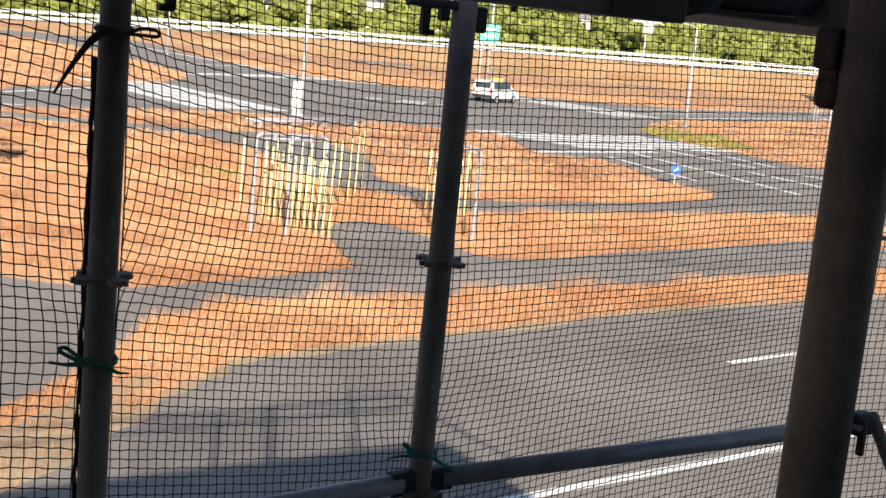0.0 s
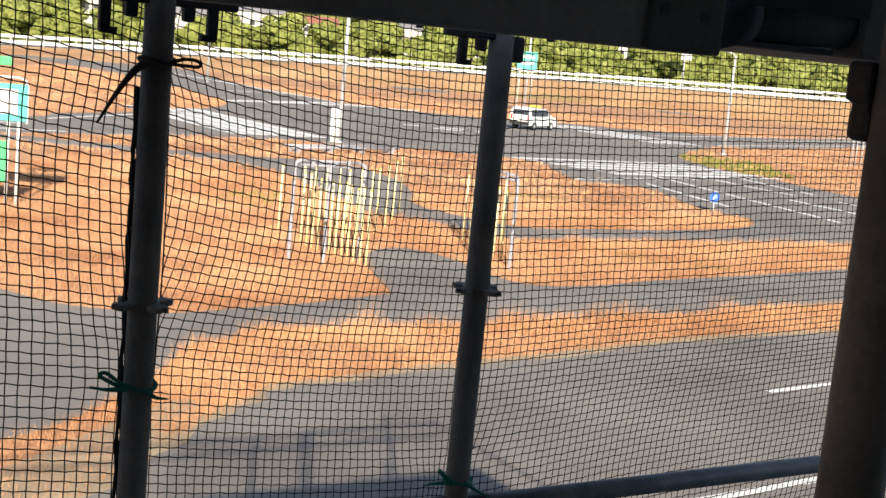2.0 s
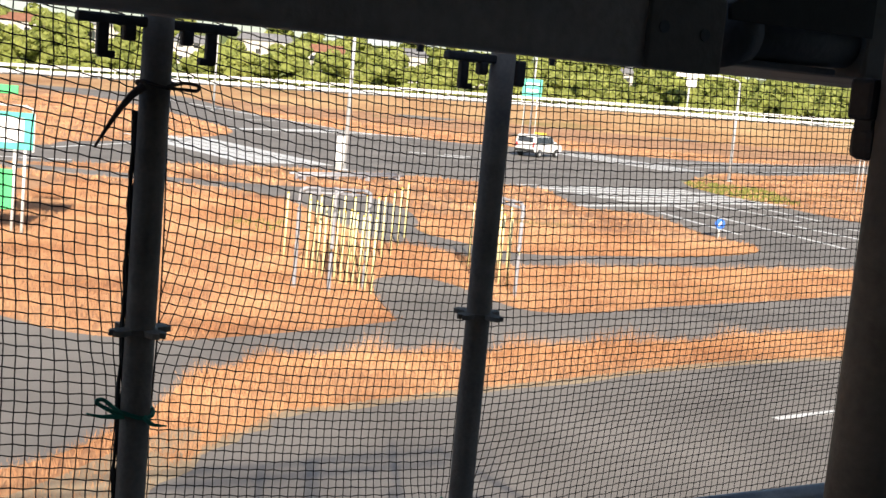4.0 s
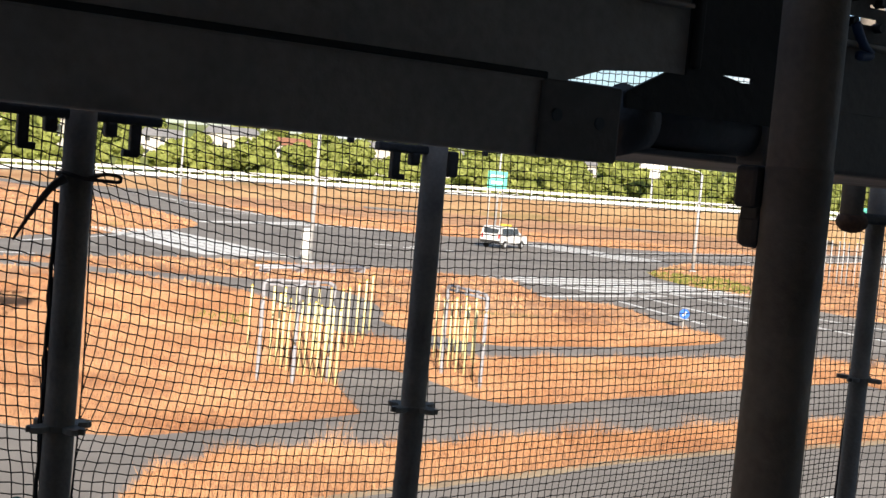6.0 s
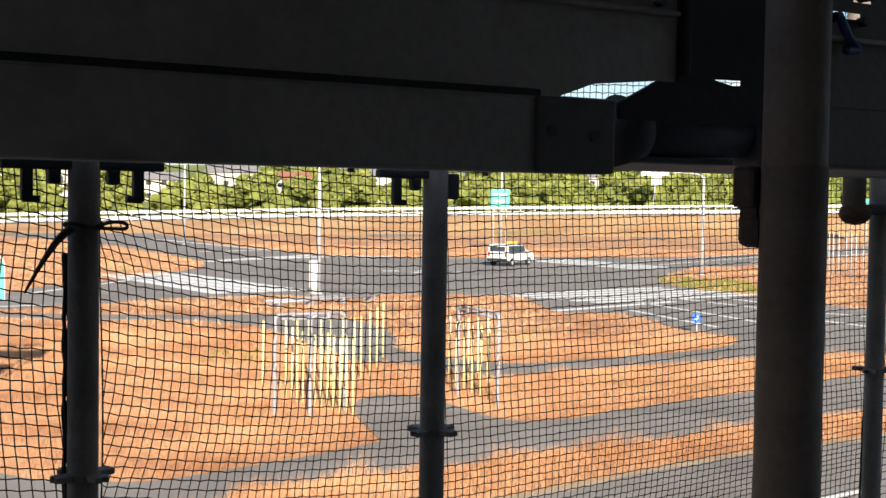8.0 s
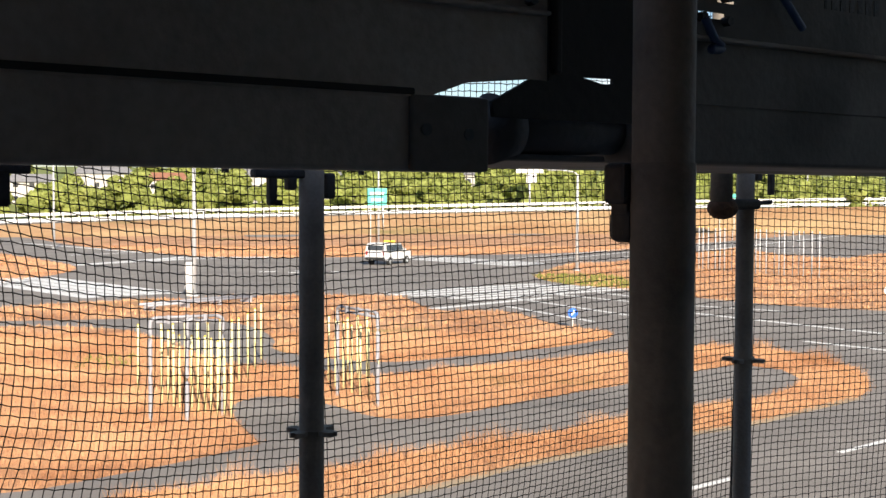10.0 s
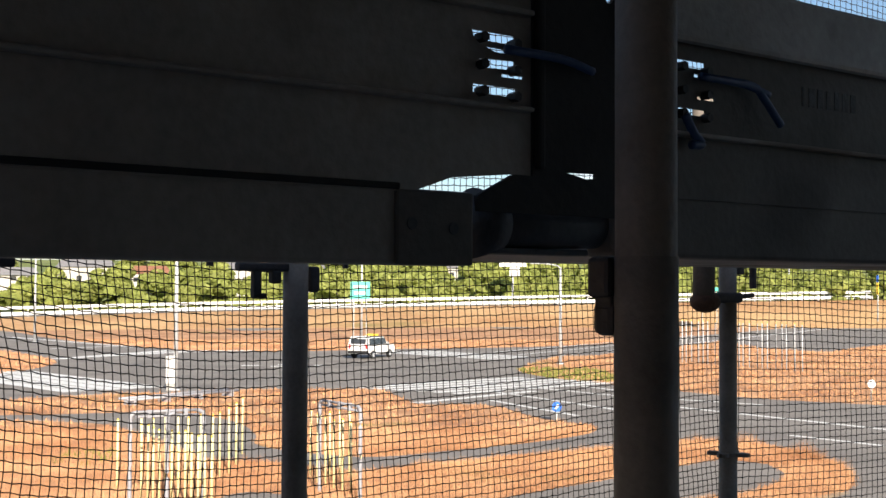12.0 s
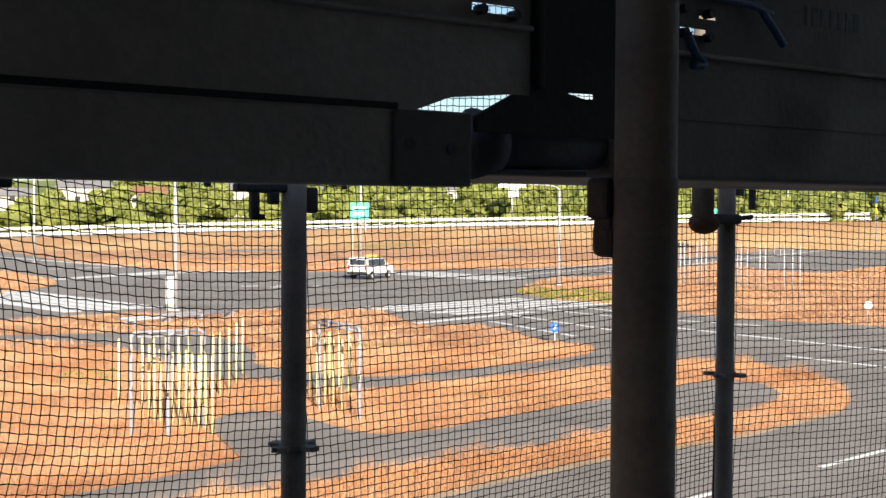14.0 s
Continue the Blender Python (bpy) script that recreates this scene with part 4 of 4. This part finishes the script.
part("lever", cable(bmesh.new(), bent([(0.34, -0.012, 0.185), (0.352, -0.014, 0.165), (0.362, -0.016, 0.155), (0.345, -0.016, 0.153)]), 0.005, 8), BLUE, e2, smooth=True)


# hooks of the deck frame at the outer posts
def hooks(at, label, mirror):
    e = empty("deck_hook", at + Vector((0, 0, EYE)), PHI + 4, label, "deck hook", "deck hooks")
    for sgn in (-1, 1) if mirror else (-1,):
        bm = bmesh.new()
        box(bm, (sgn * 0.075, 0, 0.040), (0.115, 0.02, 0.016), None, 0.004)
        part("bracket", bm, BLACK_STEEL, e)
        bm = bmesh.new()
        box(bm, (sgn * 0.090, 0, 0.010), (0.018, 0.014, 0.055), None, 0.003)
        box(bm, (sgn * 0.083, 0, -0.014), (0.026, 0.014, 0.011), None, 0.002)
        part("hook", bm, BLACK_STEEL, e)
        part("lug", box(bmesh.new(), (sgn * 0.048, 0, 0.022), (0.02, 0.02, 0.026), None, 0.005), BLACK_STEEL, e)
    if not mirror:
        part("lug", box(bmesh.new(), (0.038, 0, 0.018), (0.024, 0.024, 0.05), None, 0.005), BLACK_STEEL, e)
        part("pin", tube(bmesh.new(), (0.12, 0, 0.04), (0.12, 0, 0.058), 0.006, seg=8), BLACK_STEEL, e)
        part("pin", tube(bmesh.new(), (-0.19, 0, 0.04), (-0.19, 0, 0.058), 0.007, seg=8), BLACK_STEEL, e)


hooks(POST_L, "black steel deck hooks on both sides of the post", True)
hooks(POST_M, "black steel deck hook beside the post", False)
e = empty("deck_hook", POST_R + Vector((0, 0, EYE)), PHI, "black steel deck hook beside the post", "deck hook", "deck hooks")
part("bracket", box(bmesh.new(), (0.09, 0, 0.075), (0.13, 0.02, 0.02), None, 0.004), BLACK_STEEL, e)
part("hook", box(bmesh.new(), (0.10, 0, 0.035), (0.016, 0.014, 0.06), None, 0.003), BLACK_STEEL, e)
part("lug", box(bmesh.new(), (0.045, 0, 0.055), (0.024, 0.02, 0.03), None, 0.005), BLACK_STEEL, e)
e = empty("pipe_stub", POST_R + Vector((0, 0, EYE)), PHI, "rusty pipe stub clamped to the slim post", "pipe stub")
part("pipe", tube(bmesh.new(), (-0.127, -0.03, -0.03), (-0.127, -0.03, 0.5), 0.027, seg=20), GALV, e, smooth=True)
bm = bmesh.new()
bmesh.ops.create_uvsphere(bm, u_segments=18, v_segments=10, radius=1.0, matrix=Matrix.Translation((-0.122, -0.03, -0.028)) @ Matrix.Diagonal((0.040, 0.036, 0.027, 1)))
part("cap", bm, RUST, e, "rusty rounded pipe end", smooth=True)
part("clamp", box(bmesh.new(), (-0.05, -0.02, -0.018), (0.13, 0.04, 0.026), None, 0.008), BLACK_STEEL, e)
part("bolt", tube(bmesh.new(), (0.01, -0.03, -0.016), (0.062, -0.03, -0.012), 0.006, seg=8), BLACK_STEEL, e)


# ties
def knot(name, at, turn, mat, loops, tails, r, label, tail=1.5):
    e = empty(name, at, turn, label, "cord tie", "cord ties")
    part("wrap", cable(bmesh.new(), [(0.029 * math.cos(k * 0.5), 0.029 * math.sin(k * 0.5), 0.004 * math.sin(k)) for k in range(26)], r), mat, e)
    for pts in loops:
        part("loop", cable(bmesh.new(), bent(pts), r), mat, e)
    for pts in tails:
        part("tail", cable(bmesh.new(), bent(pts), r * tail, 8, 0.75), mat, e)


knot("cord_tie", POST_L + Vector((0, 0, EYE - 0.055)), 12, CORD_BLACK, [[(0.02, -0.02, -0.002), (0.045, -0.03, 0.006), (0.066, -0.03, 0.004), (0.066, -0.03, -0.004), (0.045, -0.03, -0.004), (0.02, -0.02, -0.004)]],
     [[(-0.015, -0.028, -0.004), (-0.035, -0.032, -0.022), (-0.06, -0.035, -0.06), (-0.085, -0.035, -0.105)]], 0.0032, "dark brown cord knotted round the post with a loose tail", 2.4)
knot("cord_tie", POST_L + Vector((0, 0, EYE - 0.59)), 12, CORD_GREEN, [[(-0.02, -0.028, 0.0), (-0.045, -0.03, 0.012), (-0.06, -0.03, 0.022), (-0.05, -0.03, 0.026), (-0.03, -0.03, 0.012), (-0.015, -0.028, 0.002)]],
     [[(-0.015, -0.028, 0.0), (-0.05, -0.03, -0.002), (-0.075, -0.03, 0.002)], [(0.015, -0.028, 0.0), (0.03, -0.028, -0.012), (0.052, -0.02, -0.016)]], 0.0035, "bright green cord tied round the post")
knot("cord_tie", POST_M + Vector((0, 0, EYE - 0.845)), 12, CORD_GREEN, [[(-0.02, -0.028, 0.0), (-0.04, -0.03, 0.02), (-0.045, -0.03, 0.028), (-0.03, -0.03, 0.016), (-0.01, -0.028, 0.0)]],
     [[(-0.01, -0.028, 0.002), (-0.05, -0.03, 0.0), (-0.075, -0.03, -0.006)], [(0.01, -0.028, 0.002), (0.035, -0.03, -0.012), (0.075, -0.03, -0.036)]], 0.0035, "bright green cord tied round the post")


# ---------------------------------------------------------------- the net
def net_panel(p, q, z0, z1, pitch_s, pitch_z, seed, pulls, thick, label, warp, sag=0.02, gather=0.020):
    """Knotted cords between two posts: upright and cross cords, drawn in towards the ties. warp: how the mesh is pulled out of square."""
    p, q = Vector(p), Vector(q)
    d = q - p
    length = d.length
    u = d.normalized()
    out = Vector((-u.y, u.x, 0))
    ns, nz = int(length / pitch_s), int((z1 - z0) / pitch_z)
    off = Vector((seed * 7.3, seed * 3.1, 0))

    def knot_at(i, j):
        s, z = i * length / ns, z0 + j * pitch_z
        n1 = noise.noise(Vector((s * 2.6, z * 2.6, 0)) + off)
        n2 = noise.noise(Vector((s * 2.6, z * 2.6, 9)) + off)
        n3 = noise.noise(Vector((s * 2, z * 2, 4)) + off)
        ds, dz = warp(s, z)
        ds += 0.006 * n1 + 0.0006 * math.sin(i * 12.9 + j * 7.7)
        dz += 0.006 * n2 + 0.055 * pitch_z * (1 if (i + j) % 2 else -1) + 0.0006 * math.sin(i * 5.3 + j * 3.9)
        for ps, pz, ws, wz, k, kz in pulls:
            g = math.exp(-((s - ps) / ws) ** 2 - ((z - pz) / wz) ** 2)
            ds += (ps - s) * k * g
            dz += kz * g
        low, high = gather + 0.006 * n2, length + 0.030
        return p + u * min(high, max(low, s + ds)) + out * (0.045 + sag * n3) + Vector((0, 0, EYE + z + dz))

    pts = [[knot_at(i, j) for j in range(nz + 1)] for i in range(-2, ns + 3)]
    verts, faces = [], []

    def cord(line, axis):
        base = len(verts)
        for a in line:
            verts.extend([tuple(a + axis * thick), tuple(a - out * thick), tuple(a - axis * thick), tuple(a + out * thick)])
        for k in range(len(line) - 1):
            b = base + 4 * k
            for m in range(4):
                faces.append((b + m, b + (m + 1) % 4, b + 4 + (m + 1) % 4, b + 4 + m))

    for line in pts:
        cord(line, u)
    for j in range(nz + 1):
        cord([line[j] for line in pts], Vector((0, 0, 1)))
    # a small knot at each crossing
    for i in range(1, len(pts) - 1):
        for j in range(1, nz):
            c, k, b = pts[i][j] - out * thick * 0.5, thick * 2.0, len(verts)
            verts.extend([tuple(c + u * k), tuple(c + Vector((0, 0, k))), tuple(c - u * k), tuple(c - Vector((0, 0, k))), tuple(c - out * k), tuple(c + out * k)])
            for m in range(4):
                faces.append((b + m, b + (m + 1) % 4, b + 4))
                faces.append((b + (m + 1) % 4, b + m, b + 5))
    me = bpy.data.meshes.new("safety_net")
    me.from_pydata(verts, [], faces)
    me.materials.append(NET)
    return tagged(new("safety_net", me), label, "safety net", "safety net panels", "stuff")


LEFT_END = POST_L - (POST_M - POST_L).normalized() * 1.1
RIGHT_END = POST_R + (POST_R - POST_M).normalized() * 1.6
lml = (POST_M - POST_L).length


def warp_left(s, z):
    return -0.016 * math.exp((s - 1.1) / 0.25) * (math.erf((z + 0.40) / 0.13) + 1), -0.155 * (s - 1.1)


def warp_mid(s, z):
    lower = 0.035 * math.exp(-s / 0.45) * (math.erf((z + 0.46) / 0.14) - 1)
    upper = -0.019 * math.exp(-s / 0.4) * (math.erf((z + 0.02) / 0.12) + 1)
    return lower + upper, -0.27 * s + 0.2 * s * s - 0.1 * z * s * (1 - s / 0.7) + 0.06


def warp_right(s, z):
    q = min(0.35, max(0.0, -z - 0.4))
    beyond = max(0.0, -z - 0.75)
    return -0.05 * z - 0.33 * q ** 3 - 0.12 * beyond, (0.03 + 0.38 * q * q) * s


def warp_end(s, z):
    return 0.03 * z, -0.04 * s


NET_LABEL = "black knotted safety net tied to scaffold tubes"
net_panel(LEFT_END, POST_L, -1.45, 1.16, 0.0200, 0.0178, 1, [(1.1, -0.06, 0.12, 0.08, 0.25, 0.0), (1.1, -0.59, 0.08, 0.08, 0.35, 0.0)], 0.00114, NET_LABEL, warp_left)
net_panel(POST_L, POST_M, -1.35, 1.16, 0.0158, 0.0168, 2, [(0.0, -0.06, 0.12, 0.08, 0.6, 0.012), (0.0, -0.59, 0.12, 0.10, 0.4, 0.0), (lml, -0.85, 0.10, 0.08, 0.4, 0.0)], 0.00105, NET_LABEL, warp_mid, gather=0.046)
net_panel(POST_M, POST_R, -1.45, 1.22, 0.0172, 0.0166, 3, [(0.0, -0.85, 0.10, 0.08, 0.4, 0.0)], 0.00106, NET_LABEL, warp_right)
net_panel(POST_R, RIGHT_END, -1.5, 1.45, 0.0255, 0.0186, 4, [], 0.00112, NET_LABEL, warp_end)
# the gathered hem behind the left post
e = empty("net_hem", POST_L + Vector((0, 0, EYE)), PHI, "gathered black net hem bunched along the post", "net hem")
rng = random.Random(9)
for k in range(10):
    part("strand", cable(bmesh.new(), [(-0.020 + 0.007 * math.sin(k * 2 + j * 0.9), 0.014 + 0.006 * math.cos(k * 1.7 + j), -1.2 + j * 0.05) for j in range(23)],
                       0.0026, 5), NET, e)


# ---------------------------------------------------------------- the building behind, the lift below, and unseen light blockers beside and above
def ob_box(name, s0, s1, n0, n1, z0, z1, mat, label, category):
    o = Vector((FACE.x, FACE.y, 0))
    bm = box(bmesh.new(), (0, 0, 0), (s1 - s0, n1 - n0, z1 - z0))
    ob = link(name, bm, mat)
    ob.matrix_world = Matrix.Translation(o + U * (s0 + s1) / 2 + NRM * (n0 + n1) / 2 + Vector((0, 0, (z0 + z1) / 2))) @ pose(0, 0, 0, 0, 0, PHI)
    return tagged(ob, label, category, kind="structure")


ob_box("wall_building", -22, 1.84, -9.5, -1.45, 0.0, 6.73, WALL_DARK, "dark sheeted building wall behind the scaffold", "wall")
# unseen wall, added to keep bright reflections off the right-hand tubes
ob_box("wall_blocker", 1.86, 26, -9.5, -1.45, 0.0, 4.0 + 1.0, WALL_DARK, "unseen low wall added to block bright reflections", "wall")
ob_box("floor", -3, 4, -1.4, 0.02, EYE - 1.62, EYE - 1.56, PLATE, "grey steel deck of the lift below", "floor")
# unseen slab, added to shut out sky light from above the camera
ob_box("ceiling", -3, 1.8, -1.42, 0.0, EYE + 0.74, EYE + 0.79, PLATE, "unseen deck overhead added to keep sky light out", "ceiling")
